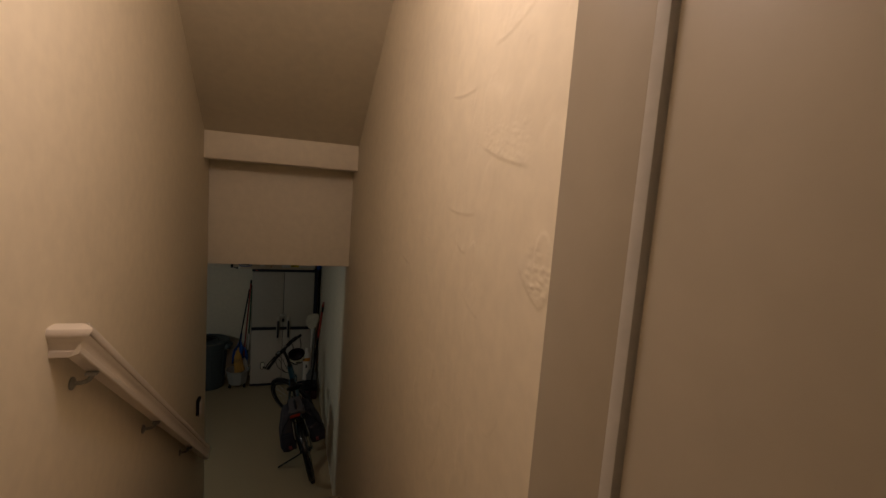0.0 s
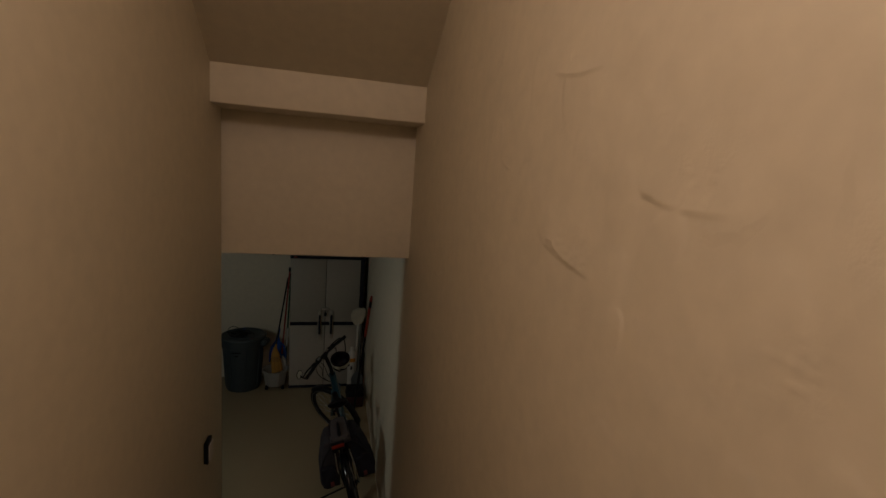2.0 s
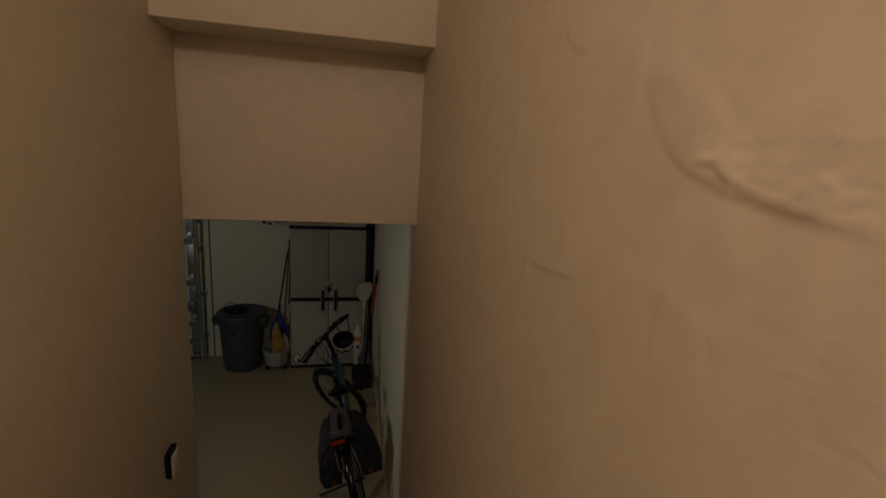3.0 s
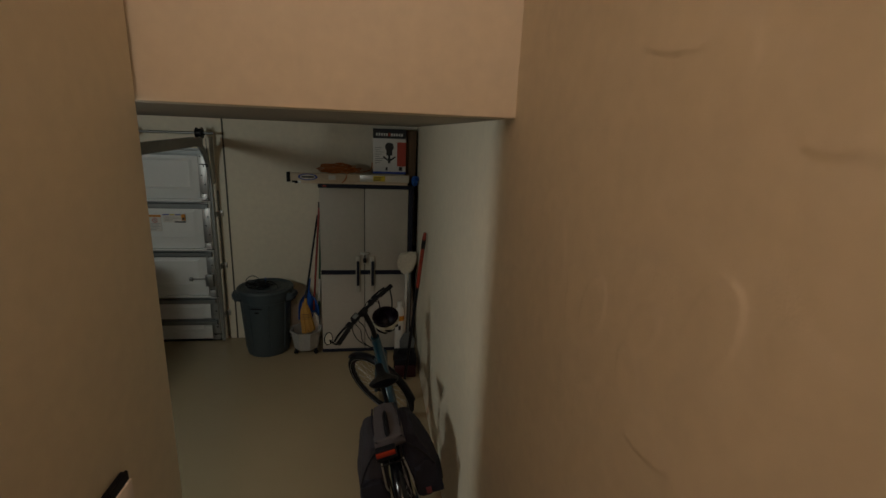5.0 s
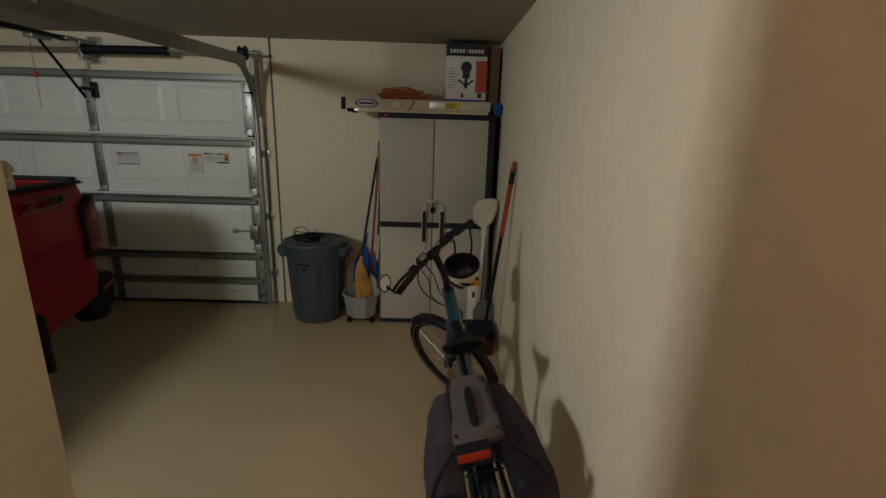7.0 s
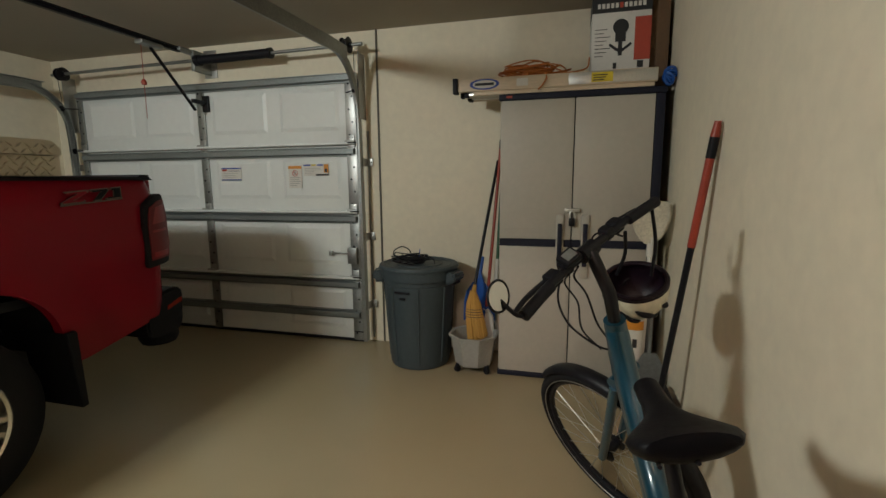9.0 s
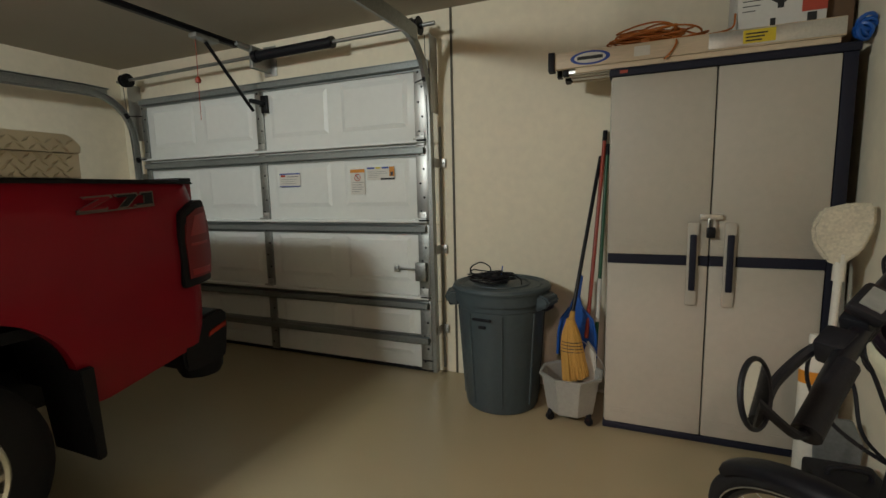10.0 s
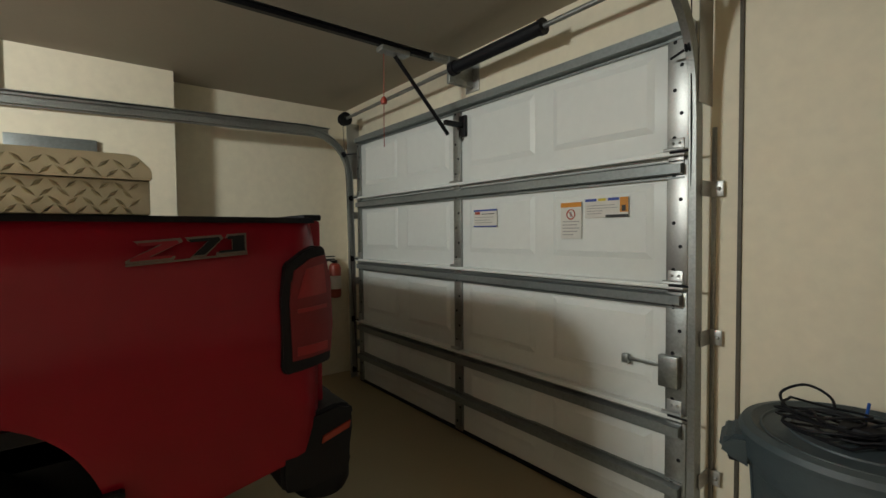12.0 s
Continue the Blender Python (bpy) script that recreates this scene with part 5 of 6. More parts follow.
rp = thing("red_broom", BC + Vector((0.05, 0.06, 0.09)), "red broom pole with white brush standing in the bucket", "broom")
stick("handle", (-1.14, -0.235, 0.42), (-1.075, -0.03, 1.56), 0.0115, REDH, "red handle", rp)
part("tip", tube([(-1.0763, -0.034, 1.54), (-1.073, -0.025, 1.60)], 0.013, 10), BLACK, rp)
part("brush", prism([(-1.15, 0.12), (-1.07, 0.12), (-1.085, 0.36), (-1.13, 0.42), (-1.145, 0.36)], "y", -0.30, -0.25, bevel=0.008), WHITEP, rp, "white brush head")
gp = thing("green_mop", BC + Vector((0.09, 0.08, 0.09)), "green mop pole with a white sleeve in the bucket", "mop")
stick("handle", (-1.10, -0.20, 0.10), (-1.058, -0.03, 1.52), 0.011, GREEN, "green handle", gp)
part("sleeve", tube([(-1.0885, -0.156, 0.50), (-1.081, -0.128, 0.75)], 0.014, 10), WHITEP, gp, "white sleeve")
part("tip", tube([(-1.0585, -0.037, 1.46), (-1.0575, -0.03, 1.522)], 0.0125, 10), BLACK, gp)

# ---- things beside the cabinet ----
sv = thing("shovel", (-0.17, -1.06, 0), "red and black shovel pole leaning on the wall", "shovel")
S0, S1 = Vector((-0.175, -1.08, 0.02)), Vector((-0.043, -1.30, 1.545))
part("lower_shaft", tube([S0, S0.lerp(S1, 0.665)], 0.0145, 12), BLACKM, sv, "black lower shaft")
part("red_grip", tube([S0.lerp(S1, 0.66), S0.lerp(S1, 0.965)], 0.017, 12), REDH, sv, "red upper grip")
part("black_ring", tube([S0.lerp(S1, 0.905), S0.lerp(S1, 0.96)], 0.0185, 12), BLACK, sv)
part("end_cap", tube([S0.lerp(S1, 0.96), S1], 0.0185, 12, taper=[0.0185, 0.013]), REDH, sv)

sc = thing("scoop_shovel", (-0.16, -0.62, 0), "cream plastic scoop standing handle down beside the cabinet", "scoop")
part("blade", prism([(-0.235, 1.03), (-0.245, 1.10), (-0.215, 1.17), (-0.12, 1.195), (-0.045, 1.19), (-0.04, 1.10), (-0.075, 1.0), (-0.14, 0.94), (-0.19, 0.96)], "y", -0.62, -0.585, bevel=0.012), CREAMR, sc)
part("pole", tube([(-0.14, -0.60, 0.96), (-0.16, -0.60, 0.02)], 0.014, 12), WHITEP, sc, "white pole")
part("collar", tube([(-0.138, -0.60, 0.99), (-0.142, -0.60, 0.88)], 0.021, 12), WHITEP, sc)
gr = thing("grey_shovel", (-0.1, -0.56, 0), "grey metal pole tool standing in the corner", "shovel")
part("pole", tube([(-0.10, -0.50, 0.95), (-0.13, -0.66, 0.02)], 0.016, 12), STRUTM, gr)
part("blade", prism([(-0.20, 0.02), (-0.06, 0.02), (-0.05, 0.25), (-0.09, 0.34), (-0.16, 0.34), (-0.21, 0.25)], "y", -0.71, -0.69, bevel=0.004), STRUTM, gr)
jg = thing("cleaner_bottle", (-0.21, -0.65, 0), "tall white plastic bottle with an orange label on the floor", "bottle")
T = Matrix.Translation((-0.21, -0.65, 0)) @ Matrix.Diagonal((1, 0.72, 1, 1))
part("bottle_body", lathe([(0, 0), (0.045, 0), (0.05, 0.008), (0.05, 0.54), (0.042, 0.585), (0.022, 0.61), (0.02, 0.63), (0, 0.63)], 28, T), WHITEP, jg)
part("front_label", lathe([(0.0507, 0.462), (0.0507, 0.515)], 28, T), ORINK, jg, "orange label band")
part("cap", lathe([(0, 0.665), (0.022, 0.665), (0.025, 0.655), (0.025, 0.628), (0, 0.628)], 20, T), WHITEP, jg)
part("dark_mark", box(-0.222, -0.198, -0.6885, -0.6865, 0.36, 0.41), INK, jg)
tc = thing("tool_case", (-0.17, -0.92, 0), "red tool case with a black lid on the floor", "tool case")
CASERED = material("dark_red_case_plastic", (0.045, 0.008, 0.012), 0.5, vary=0.15, scale=12)
part("case_body", box(-0.27, -0.06, -1.03, -0.80, 0.0, 0.135, 0.014), CASERED, tc)
part("lid", box(-0.275, -0.055, -1.035, -0.795, 0.137, 0.215, 0.016), BLACK, tc, "black lid")
part("handle", tube(curve([(-0.23, -0.915, 0.21), (-0.215, -0.915, 0.245), (-0.115, -0.915, 0.245), (-0.10, -0.915, 0.21)], 5), 0.009, 8), BLACK, tc, "black carry handle")
for y in (-0.99, -0.85):
    part("latch", box(-0.281, -0.271, y - 0.018, y + 0.018, 0.10, 0.165, 0.003), BLACKM, tc)

# ---- bicycle ----
bike = thing("bicycle", label="teal city bicycle leaning on its kickstand beside the wall", category="bicycle", m=pose(-0.20, -2.95, 0.0, 0, -14.0, 2.6))
WR = 0.345


def wheel(c, turn, parent, name):
    """A spoked wheel at c; turn is its own turn round the steering axis."""
    axis = turn.to_3x3() @ Vector((1, 0, 0))
    w = part(name, torus(c, axis, WR - 0.022, 0.023, 64, 12), RUBBER, parent, "black tyre on a dark spoked rim")
    part("reflective_line", torus(Vector(c) - axis * 0.0215, axis, WR - 0.036, 0.002, 64, 5), BRIGHT, w)
    part("rim", torus(c, axis, WR - 0.052, 0.012, 64, 8), BLACKM, w)
    m = Matrix.Translation(c) @ turn @ Matrix.Rotation(radians(90), 4, "Y")
    part("hub", lathe([(0, -0.05), (0.012, -0.05), (0.035, -0.035), (0.035, -0.03), (0.018, -0.025), (0.018, 0.025), (0.035, 0.03), (0.035, 0.035), (0.012, 0.05), (0, 0.05)], 20, m), BLACKM, w)
    for k in range(28):
        a = 2 * math.pi * k / 28
        s = 0.032 if k % 2 else -0.032
        p = Matrix.Translation(c) @ turn @ Vector((s, 0.033 * math.cos(a + 0.6 * (1 if k % 4 < 2 else -1)), 0.033 * math.sin(a + 0.6 * (1 if k % 4 < 2 else -1))))
        q = Matrix.Translation(c) @ turn @ Vector((0, (WR - 0.06) * math.cos(a), (WR - 0.06) * math.sin(a)))
        part("spoke", tube([p, q], 0.0013, 4), ALU, w)
    return w


wheel((0, 0, WR), IDENT, bike, "rear_wheel")
HT, HB = Vector((0, 0.965, 0.935)), Vector((0, 1.03, 0.755))
SA = (HT - HB).normalized()
STEER = Matrix.Translation(HT) @ Matrix.Rotation(radians(42), 4, SA) @ Matrix.Translation(-HT)
ROT = Matrix.Rotation(radians(42), 4, SA)
FH = STEER @ Vector((0, 1.31, WR))
BM = bike.matrix_basis
for _ in range(4):  # lets the turned front wheel stand on the floor
    ax = (BM.to_3x3() @ ROT.to_3x3() @ Vector((1, 0, 0))).normalized()
    FH = FH + SA * (0.002 - ((BM @ FH).z - WR * math.sqrt(1 - ax.z**2))) / (BM.to_3x3() @ SA).z
wheel(FH, ROT, bike, "front_wheel")


def st(*p):
    return STEER @ Vector(p)


# frame
def oval(pts, rx, ry, bm=None, taper=None):
    """A tube flattened sideways: rx across the bicycle, ry in its plane."""
    b = tube([(p[0], p[1], p[2]) for p in pts], ry, 18, None, taper=taper)
    for v in b.verts:
        v.co.x *= rx / ry
    return join(bm or bmesh.new(), b)


part("down_tube", oval(curve([(0, 0.995, 0.83), (0, 0.945, 0.64), (0, 0.80, 0.38), (0, 0.54, 0.29)], 6), 0.037, 0.055), TEAL, bike, "thick teal down tube")
part("top_tube", oval(curve([(0, 0.975, 0.90), (0, 0.925, 0.72), (0, 0.77, 0.50), (0, 0.50, 0.44)], 6), 0.034, 0.036), TEAL, bike)
part("head_tube", tube([HT + SA * 0.005, HB - SA * 0.01], 0.034, 18, taper=[0.032, 0.036]), TEAL, bike)
part("seat_tube", tube([(0, 0.54, 0.28), (0, 0.44, 0.72)], 0.021, 14), TEAL, bike)
part("motor_case", lathe([(0, -0.055), (0.07, -0.05), (0.095, -0.02), (0.095, 0.02), (0.07, 0.05), (0, 0.055)], 24, Matrix.Translation((0, 0.54, 0.29)) @ Matrix.Rotation(radians(90), 4, "Y")), BLACK, bike)
for s in (-1, 1):
    part("chain_stay", tube(curve([(0.04 * s, 0.51, 0.29), (0.055 * s, 0.3, 0.31), (0.062 * s, 0, WR)], 5), 0.012, 10), TEAL, bike)
    part("seat_stay", tube([(0.02 * s, 0.46, 0.58), (0.058 * s, 0.2, 0.46), (0.064 * s, 0, WR)], 0.009, 10), TEAL, bike)
    fk = part("fork_leg", tube([st(0.05 * s, 1.045, 0.72), st(0.056 * s, 1.165, 0.545), FH + ROT.to_3x3() @ Vector((0.054 * s, 0, 0))], 0.016, 12), TEAL, bike, "teal fork leg")
    cr = tube([(0.07 * s, 0.54, 0.29), (0.085 * s, 0.54 + 0.165 * s * 0.9, 0.29 - 0.05 * s)], 0.012, 8)
    pc = part("crank", cr, BLACKM, bike)
    part("pedal", box(0.085 * s - (0 if s > 0 else 0.09), 0.085 * s + (0.09 if s > 0 else 0), 0.54 + 0.15 * s - 0.04, 0.54 + 0.15 * s + 0.04, 0.275 - 0.045 * s, 0.295 - 0.045 * s, 0.005), BLACK, pc)
part("fork_crown", tube([st(-0.055, 1.04, 0.735), st(0.055, 1.04, 0.735)], 0.022, 12), TEAL, bike)
part("seat_post", tube([(0, 0.44, 0.71), (0, 0.42, 0.87)], 0.014, 12), BLACKM, bike)


def saddle():
    b = bmesh.new()
    n, rings = 18, []
    for i in range(15):
        t = i / 14
        y = 0.45 - 0.12 + 0.235 * t
        w = 0.026 + 0.074 * (1 / (1 + math.exp((t - 0.42) * 11))) * (1 - 0.35 * max(0, 0.18 - t) / 0.18)
        z = 0.925 + 0.018 * (1 - 2 * t) ** 2 - 0.008 * t
        h = 0.045 * (1 - 0.35 * t) * min(1, (0.06 + t) / 0.16, (1.04 - t) / 0.1)
        rings.append([b.verts.new((0.024 - 0.022 * t + w * math.cos(a) * (1 if math.sin(a) > -0.2 else 1.02), y, z - 0.02 + (0.022 if math.sin(a) > 0 else h) * math.sin(a))) for a in [2 * math.pi * k / n for k in range(n)]])
    for a, c in zip(rings, rings[1:]):
        for k in range(n):
            b.faces.new((a[k], a[(k + 1) % n], c[(k + 1) % n], c[k]))
    b.faces.new(rings[0])
    b.faces.new(rings[-1][::-1])
    return b


SADDLE = material("black_saddle_vinyl", (0.004, 0.004, 0.006), 0.5, vary=0.15, scale=10, bump=0.1, bump_scale=300)
SADDLE.node_tree.nodes["Principled BSDF"].inputs["Specular IOR Level"].default_value = 0.2
part("saddle", saddle(), SADDLE, bike, "wide black saddle", smooth=70)
for s in (-1, 1):
    part("saddle_rail", tube(curve([(0.03 * s, 0.34, 0.885), (0.025 * s, 0.42, 0.865), (0.015 * s, 0.54, 0.89)], 5), 0.004, 8), BLACKM, bike)


def guard(c, a0, a1, turn, r):
    """A mudguard: a curved strip over part of a wheel."""
    b = bmesh.new()
    rows = []
    for i in range(25):
        a = radians(a0 + (a1 - a0) * i / 24)
        row = []
        for x, d in ((-0.03, -0.012), (-0.022, 0.002), (0, 0.007), (0.022, 0.002), (0.03, -0.012), (0.022, -0.001), (0, 0.004), (-0.022, -0.001)):
            row.append(b.verts.new(Matrix.Translation(c) @ turn @ Vector((x, (r + d) * math.cos(a), (r + d) * math.sin(a)))))
        rows.append(row)
    for p, q in zip(rows, rows[1:]):
        for k in range(8):
            b.faces.new((p[k], p[(k + 1) % 8], q[(k + 1) % 8], q[k]))
    b.faces.new(rows[0])
    b.faces.new(rows[-1][::-1])
    return b


GLOSSB = material("glossy_black_plastic", (0.008, 0.008, 0.010), 0.14, vary=0.1, scale=10)
part("rear_mudguard", guard((0, 0, WR), 20, 205, IDENT, WR + 0.014), GLOSSB, bike, "glossy black mudguard", smooth=60)
part("front_mudguard", guard(FH, 60, 195, ROT, WR + 0.014), BLACKM, bike, "black mudguard", smooth=60)

# handlebar, nearly straight, turned with the fork
BL, BR = BM.inverted() @ Vector((-0.715, -2.24, 0.978)), BM.inverted() @ Vector((-0.349, -1.84, 1.252))
EX = (BR - BL).normalized()
EZ = (SA - EX * SA.dot(EX)).normalized()
EY = EZ.cross(EX)
BCN = (BL + BR) / 2 + EY * 0.03
HALF = (BR - BL).length / 2
HBM = Matrix.Translation(BCN) @ Matrix((EX, EY, EZ)).transposed().to_4x4()


def hb(x, y, z):
    """A point of the handlebar: along it, ahead and up from its middle."""
    return HBM @ Vector((x, y, z))


stem = part("stem", tube([HT - SA * 0.02, HT + SA * 0.10, BCN - EY * 0.01, BCN], 0.019, 14), BLACKM, bike)
part("stem_clamp", tube([hb(-0.03, 0, 0), hb(0.03, 0, 0)], 0.024, 14), BLACKM, stem)
hbar = part("handlebar", tube(curve([hb(-HALF, -0.03, 0), hb(-0.2, -0.012, 0.004), hb(-0.07, 0, 0), hb(0.07, 0, 0), hb(0.2, -0.012, 0.004), hb(HALF, -0.03, 0)], 6), 0.013, 12), BLACKM, bike, "black handlebar")
for s in (-1, 1):
    part("grip", tube([hb(s * (HALF - 0.125), -0.016, 0.003), hb(s * (HALF - 0.06), -0.022, 0.002), hb(s * HALF, -0.03, 0)], 0.016, 14, taper=[0.0155, 0.0165, 0.017]), BLACK, hbar, "black rubber grip")
    part("brake_lever", tube(curve([hb(s * 0.14, 0.0, 0), hb(s * 0.15, 0.035, -0.015), hb(s * 0.22, 0.05, -0.03), hb(s * 0.285, 0.035, -0.03)], 5), 0.008, 8), BLACKM, hbar)
    b = box(-0.022, 0.022, -0.018, 0.02, -0.022, 0.018, 0.006)
    bmesh.ops.transform(b, matrix=HBM @ Matrix.Translation((s * 0.145, 0.008, 0)), verts=b.verts)
    part("shifter", b, BLACK, hbar)
    b = box(-0.016, 0.016, -0.018, 0.018, -0.018, 0.018, 0.005)
    bmesh.ops.transform(b, matrix=HBM @ Matrix.Translation((s * 0.095, 0.004, 0.004)), verts=b.verts)
    part("control_block", b, BLACK, hbar)
WB = BM.inverted()
part("brake_cable", tube(curve([WB @ Vector(p) for p in ((-0.61, -2.06, 1.06), (-0.628, -1.98, 1.02), (-0.632, -1.96, 0.945), (-0.595, -1.97, 0.875), (-0.515, -1.96, 0.815), (-0.46, -1.93, 0.79))], 7), 0.0034, 6), BLACK, hbar, "black cable loop")
part("brake_cable", tube(curve([WB @ Vector(p) for p in ((-0.58, -2.04, 1.075), (-0.588, -1.98, 1.03), (-0.55, -1.96, 0.975), (-0.515, -1.96, 0.885), (-0.47, -1.94, 0.82))], 7), 0.0034, 6), BLACK, hbar, "black cable loop")
part("gear_cable", tube(curve([WB @ Vector(p) for p in ((-0.60, -2.05, 1.06), (-0.615, -1.98, 1.01), (-0.575, -1.97, 0.95), (-0.56, -1.98, 0.87), (-0.50, -1.95, 0.80))], 7), 0.003, 6), BLACK, hbar, "black cable loop")
part("gear_cable", tube(curve([WB @ Vector(p) for p in ((-0.55, -2.0, 1.10), (-0.535, -1.93, 1.15), (-0.49, -1.90, 1.16), (-0.45, -1.92, 1.15))], 7), 0.003, 6), BLACK, hbar, "black cable loop")
b = box(-0.030, 0.030, -0.022, 0.022, -0.008, 0.012, 0.006)
DM = HBM @ Matrix.Translation((-0.085, -0.008, 0.034)) @ Matrix.Rotation(radians(25), 4, "X")
bmesh.ops.transform(b, matrix=DM, verts=b.verts)
ds = part("display", b, BLACK, hbar, "small grey display")
b = box(-0.020, 0.020, -0.013, 0.013, 0.0122, 0.0136)
bmesh.ops.transform(b, matrix=DM, verts=b.verts)
part("display_glass", b, STRUTM, ds)
MIRROR = material("mirror_glass", (0.85, 0.85, 0.85), 0.04, 1.0, vary=0.02)
mir_c = BM.inverted() @ Vector((-0.776, -2.275, 1.035))
mn = (BM.to_3x3().inverted() @ Vector((0.80, -0.50, 0.15))).normalized()
mq = Vector((0, 0, 1)).rotation_difference(mn).to_matrix().to_4x4()
part("mirror_arm", tube(curve([hb(-HALF, -0.03, 0), hb(-HALF - 0.02, -0.025, 0.02), mir_c - mn * 0.01], 5), 0.006, 8), BLACK, hbar)
part("mirror_ring", torus(mir_c, mn, 0.040, 0.0033, 32, 8), BLACK, hbar, "round black mirror rim")
part("mirror_glass", lathe([(0, 0.001), (0.039, 0.001), (0.039, -0.002), (0, -0.002)], 32, Matrix.Translation(mir_c) @ mq), MIRROR, hbar, "mirror glass")

# rack, rear lamp and kickstand
for x in (-0.06, 0, 0.06):
    part("rack_bar", tube([(x, 0.30, 0.785), (x, -0.20, 0.795)], 0.005, 8), BLACKM, bike, "black carrier bar")
for y in (0.3, 0.1, -0.05, -0.2):
    part("rack_crossbar", tube([(-0.06, y, 0.788), (0.06, y, 0.788)], 0.005, 8), BLACKM, bike)
for s in (-1, 1):
    part("rack_stay", tube([(0.062 * s, 0.02, 0.788), (0.068 * s, 0, WR)], 0.005, 8), BLACKM, bike)
    part("rack_stay", tube([(0.056 * s, -0.20, 0.80), (0.07 * s, -0.16, 0.62), (0.068 * s, 0, WR)], 0.005, 8), ALU, bike, "bright metal rack stay")
rl = part("rear_lamp", box(-0.07, 0.035, -0.235, -0.195, 0.84, 0.90, 0.006), BLACK, bike)
part("reflector", box(-0.066, 0.031, -0.243, -0.236, 0.868, 0.896, 0.003), REDO, rl, "orange red reflector")
KS = BM.inverted() @ Vector((-0.56, -2.69, 0.008))
part("kickstand", tube([(-0.05, 0.05, 0.30), (-0.09, 0.10, 0.26), KS], 0.009, 10), BLACKM, bike, "black kickstand leg")
part("number_plate", box(-0.03, 0.03, -0.335, -0.329, 0.40, 0.46, 0.002), BRIGHT, bike)


# saddle bags over the rack
def sack(c, size, seed, bulge=0.06, taper=0.0):
    """A soft rounded bag with sagging uneven sides."""
    b = bmesh.new()
    bmesh.ops.create_cube(b, size=1)
    bmesh.ops.subdivide_edges(b, edges=b.edges, cuts=11, use_grid_fill=True)
    for v in b.verts:
        p = v.co * 2
        p = p.lerp(p.normalized() * 1.18, 0.42)
        wob = noise.noise(p * 1.6 + Vector((seed, 0, 0))) * bulge + noise.noise(p * 4.5 + Vector((0, seed, 0))) * bulge * 0.5
        p *= 1 + wob * 2.2
        p.x *= (1 + 0.14 * max(0, -p.z)) * (1 - taper * max(0, p.z))
        p.y *= 1 - 0.6 * taper * max(0, p.z)
        v.co = Vector((c[0] + p.x * size[0] / 2, c[1] + p.y * size[1] / 2, c[2] + p.z * size[2] / 2))
    return b


def pouch(s, seed):
    """One side of the bag: narrow at the rack, sloping out to a full, round bottom, with folds in the cloth."""
    b = bmesh.new()
    bmesh.ops.create_cube(b, size=1)
    bmesh.ops.subdivide_edges(b, edges=b.edges, cuts=15, use_grid_fill=True)
    for v in b.verts:
        p = v.co * 2
        p = p.lerp(p.normalized() * 1.16, 0.38)
        t = min(1.0, max(0.0, (p.z + 1) / 2))
        fold = noise.noise(Vector((p.x * 1.2, p.y * 1.4, p.z * 2.6)) + Vector((seed, 0, 0))) * 0.10 + noise.noise(p * 4.2 + Vector((0, seed, 0))) * 0.05
        mid, half = 0.150 - 0.070 * t**1.4, 0.088 - 0.038 * t**1.5
        deep = 0.165 - 0.03 * t
        v.co = Vector((s * (mid + p.x * half * (1 + fold)), 0.03 + p.y * deep * (1 + 0.7 * fold), 0.50 + 0.36 * t + 0.02 * fold))
    return b


PINK = material("faded_red_reflective_tape", (0.17, 0.035, 0.04), 0.5, vary=0.2, scale=20)
bag = thing("saddle_bags", label="grey canvas double saddle bag slung over the bicycle rack", category="bag", m=pose(-0.20, -2.95, 0.0, 0, -14.0, 4.0))
for s in (-1, 1):
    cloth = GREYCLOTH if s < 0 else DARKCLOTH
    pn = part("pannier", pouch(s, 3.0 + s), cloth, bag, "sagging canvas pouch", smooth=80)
    part("rear_pocket", sack((0.145 * s, -0.115, 0.575), (0.135, 0.085, 0.19), 9.0 + s, 0.05, 0.15), DARKCLOTH, pn, "dark mesh pocket", smooth=80)
    part("side_tag", box(0.135 * s - 0.014, 0.135 * s + 0.014, -0.166, -0.158, 0.505, 0.545, 0.003), PINK, pn, "small red reflective tag")
    part("strap", tube(curve([(0.085 * s, -0.135, 0.83), (0.15 * s, -0.15, 0.76), (0.20 * s, -0.14, 0.66)], 6), 0.006, 6), BLACK, pn, "black strap")
    part("seam", tube(curve([(0.066 * s, -0.125, 0.875), (0.075 * s, 0.03, 0.89), (0.066 * s, 0.17, 0.878)], 6), 0.005, 6), DARKCLOTH, pn)
bridge = sack((0, 0.03, 0.852), (0.145, 0.33, 0.075), 1.2, 0.02)
for v in bridge.verts:
    v.co.x *= 1.0 - 0.9 * (v.co.y - 0.03)
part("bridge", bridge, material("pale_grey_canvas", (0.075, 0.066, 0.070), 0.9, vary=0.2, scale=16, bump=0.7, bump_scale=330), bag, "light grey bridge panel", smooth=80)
part("handle_slot", box(-0.014, 0.014, -0.10, 0.07, 0.889, 0.896, 0.003), BLACK, bag)
part("carry_strap", tube(curve([(0, -0.115, 0.888), (0, -0.07, 0.912), (0, 0.04, 0.914), (0, 0.09, 0.892)], 6), 0.009, 6), BLACK, bag, "black carry strap")

# helmet hanging crown down under the right grip
hm = thing("cycling_helmet", (-0.375, -1.80, 0.95), "black and cream cycling helmet hanging from the handlebar", "helmet")
HM = Matrix.Translation((-0.392, -1.80, 0.965)) @ Matrix.Rotation(radians(14), 4, "Z") @ Matrix.Rotation(radians(-14), 4, "Y") @ Matrix.Rotation(radians(25), 4, "X")
HA, HBW, HC = 0.103, 0.098, 0.112


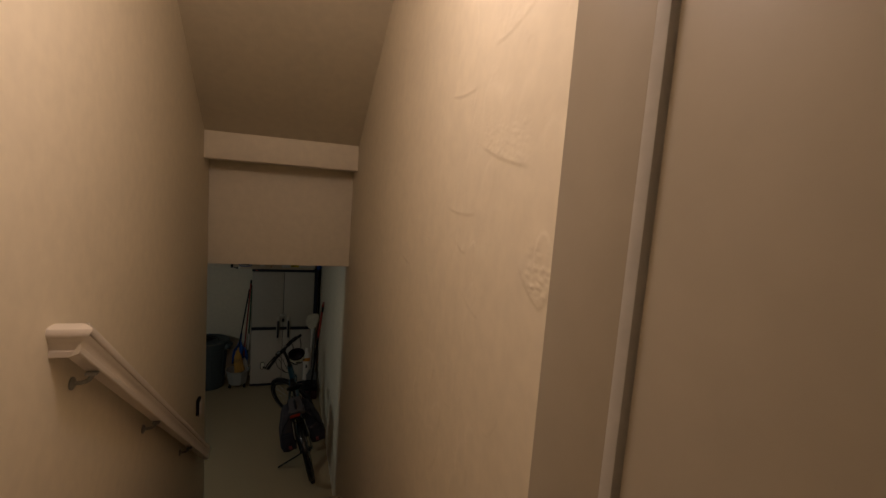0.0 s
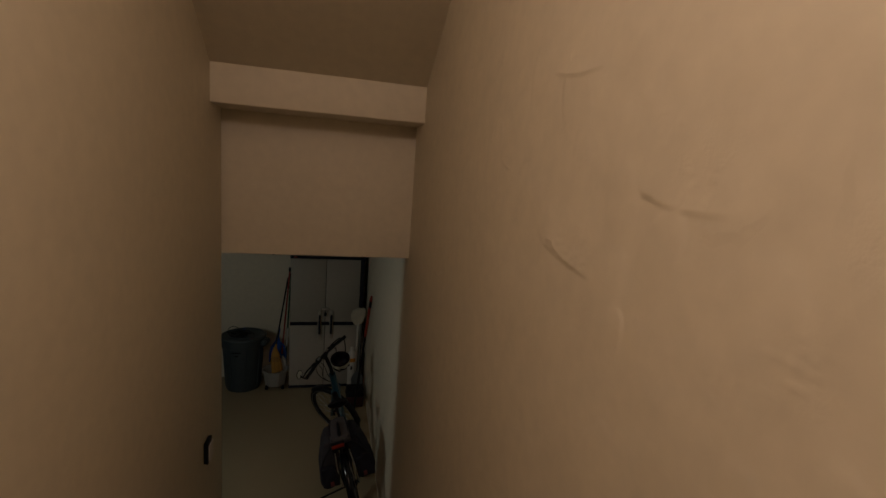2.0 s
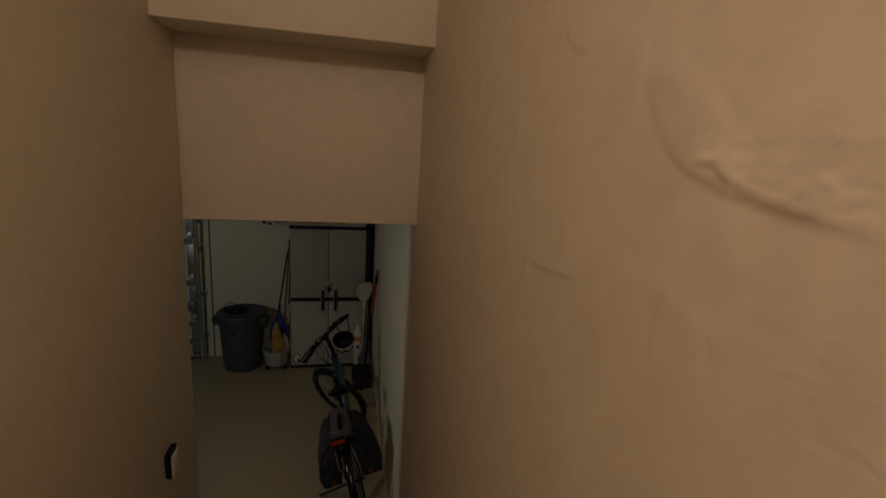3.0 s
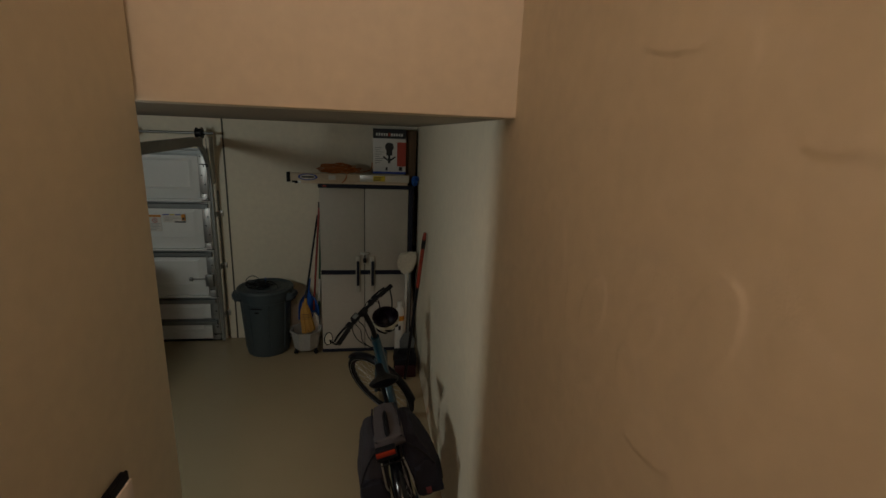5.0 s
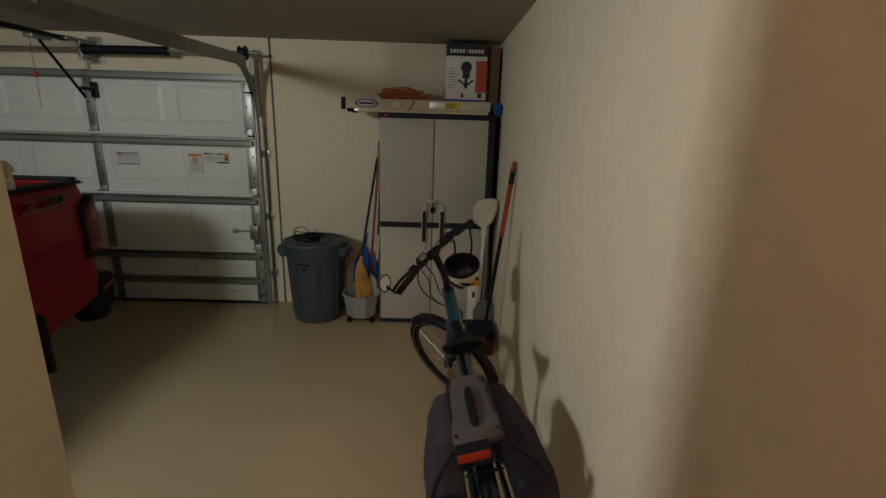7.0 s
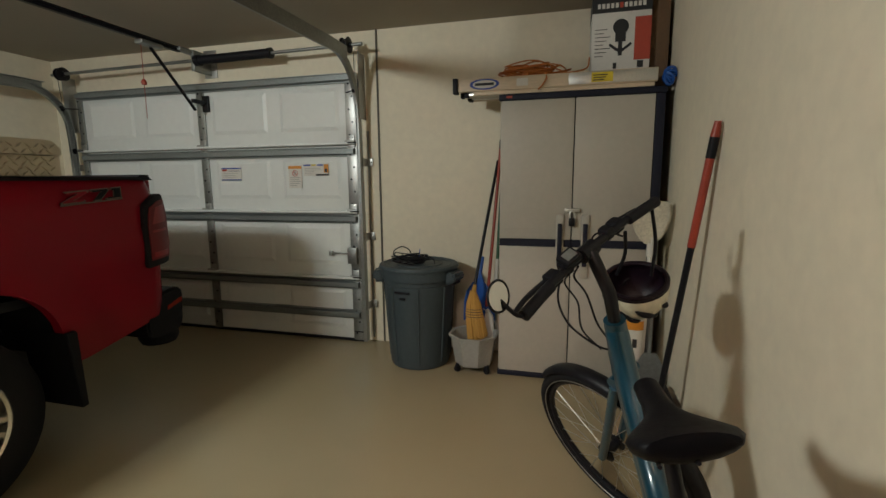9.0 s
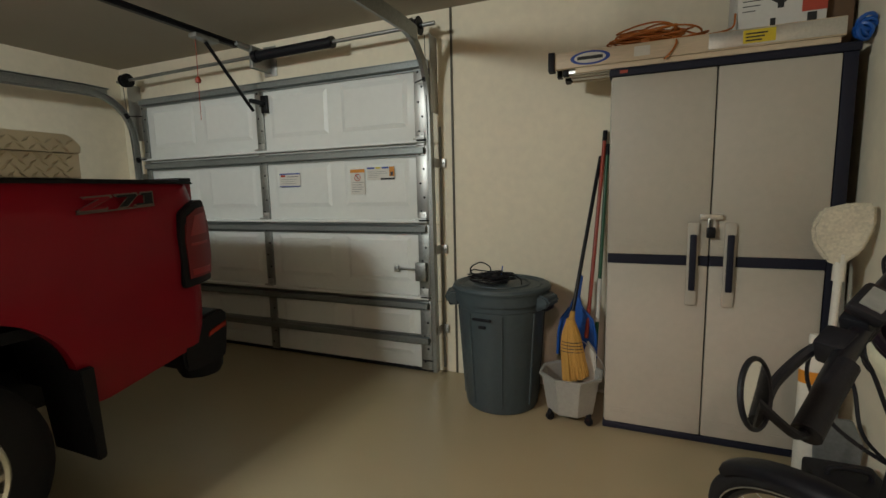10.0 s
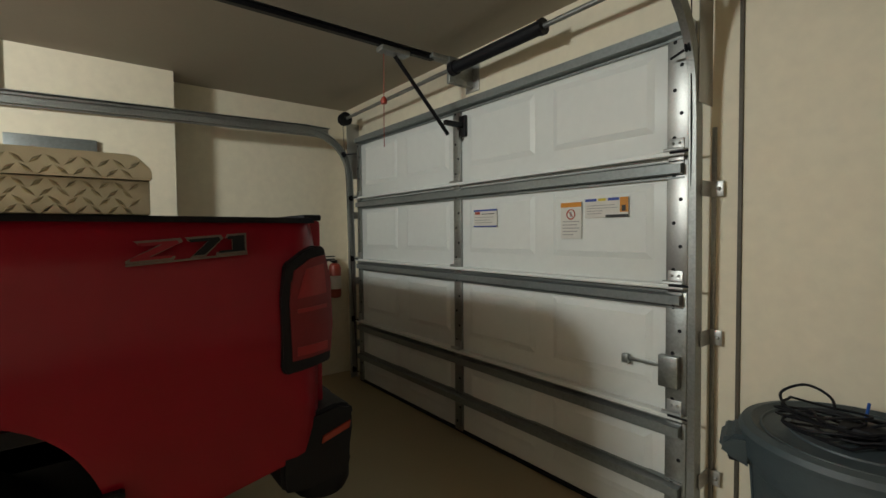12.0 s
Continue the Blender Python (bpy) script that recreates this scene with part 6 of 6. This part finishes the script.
def shell(lo, hi, grow=1.0, seg=36, rows=12):
    """A band of the egg-shaped shell between two heights, given as shares of its depth."""
    b = bmesh.new()
    rings = []
    for i in range(rows + 1):
        t = lo + (hi - lo) * i / rows
        r = math.sqrt(max(0.0, 1 - t * t))
        rings.append([b.verts.new(HM @ Vector((HA * grow * r * math.cos(q) * (1.0 + 0.06 * math.cos(q)), HBW * grow * r * math.sin(q), HC * grow * t))) for q in [2 * math.pi * k / seg for k in range(seg)]])
    for p, q in zip(rings, rings[1:]):
        for k in range(seg):
            b.faces.new((p[k], p[(k + 1) % seg], q[(k + 1) % seg], q[k]))
    return b


def on_shell(q, t, grow=1.0):
    r = math.sqrt(max(0.0, 1 - t * t))
    return HM @ Vector((HA * grow * r * math.cos(q) * (1.0 + 0.06 * math.cos(q)), HBW * grow * r * math.sin(q), HC * grow * t))


CREAMG = material("pale_cream_helmet_shell", (0.62, 0.60, 0.46), 0.4, vary=0.1, scale=12)
HBLACK = material("dark_plum_helmet_shell", (0.009, 0.004, 0.009), 0.45, vary=0.15, scale=12)
HBLACK.node_tree.nodes["Principled BSDF"].inputs["Specular IOR Level"].default_value = 0.25
part("crown", shell(-0.97, 0.30), CREAMG, hm, "cream crown", smooth=70)
part("liner", shell(-0.97, 0.30, 0.92), HBLACK, hm, "dark plum foam lining", smooth=70)
part("edge_band", tube([on_shell(2 * math.pi * i / 36, 0.30, 0.965) for i in range(36)], 0.0085, 8, closed=True), HBLACK, hm)
for q0, q1, t0, t1 in ((-2.75, -2.1, -0.15, -0.52), (-1.95, -1.25, -0.12, -0.55), (-1.05, -0.45, -0.2, -0.60), (-0.25, 0.3, -0.25, -0.6), (-2.3, -1.7, -0.5, -0.78), (-1.3, -0.7, -0.58, -0.82), (2.4, 2.9, -0.2, -0.55), (1.2, 1.8, -0.2, -0.55)):
    pts = [on_shell(q0 + (q1 - q0) * i / 8, t0 + (t1 - t0) * i / 8, 1.0) for i in range(9)]
    part("vent", tube(pts, 0.01, 8, taper=[0.003, 0.007, 0.010, 0.0115, 0.012, 0.0115, 0.010, 0.007, 0.003]), BLACK, hm, "dark vent slit")
part("dark_panel", shell(0.17, 0.30, 1.006), HBLACK, hm, "dark plum shell edge", smooth=70)
for dx, top in ((-0.075, (-0.445, -1.93, 1.165)), (0.03, (-0.362, -1.845, 1.235))):
    c = Vector((-0.375 + dx, -1.815, 1.01))
    part("chin_strap", tube(curve([c, c.lerp(Vector(top), 0.5) + Vector((0.012, 0, 0)), Vector(top)], 6), 0.0055, 6), BLACK, hm, "black chin strap")
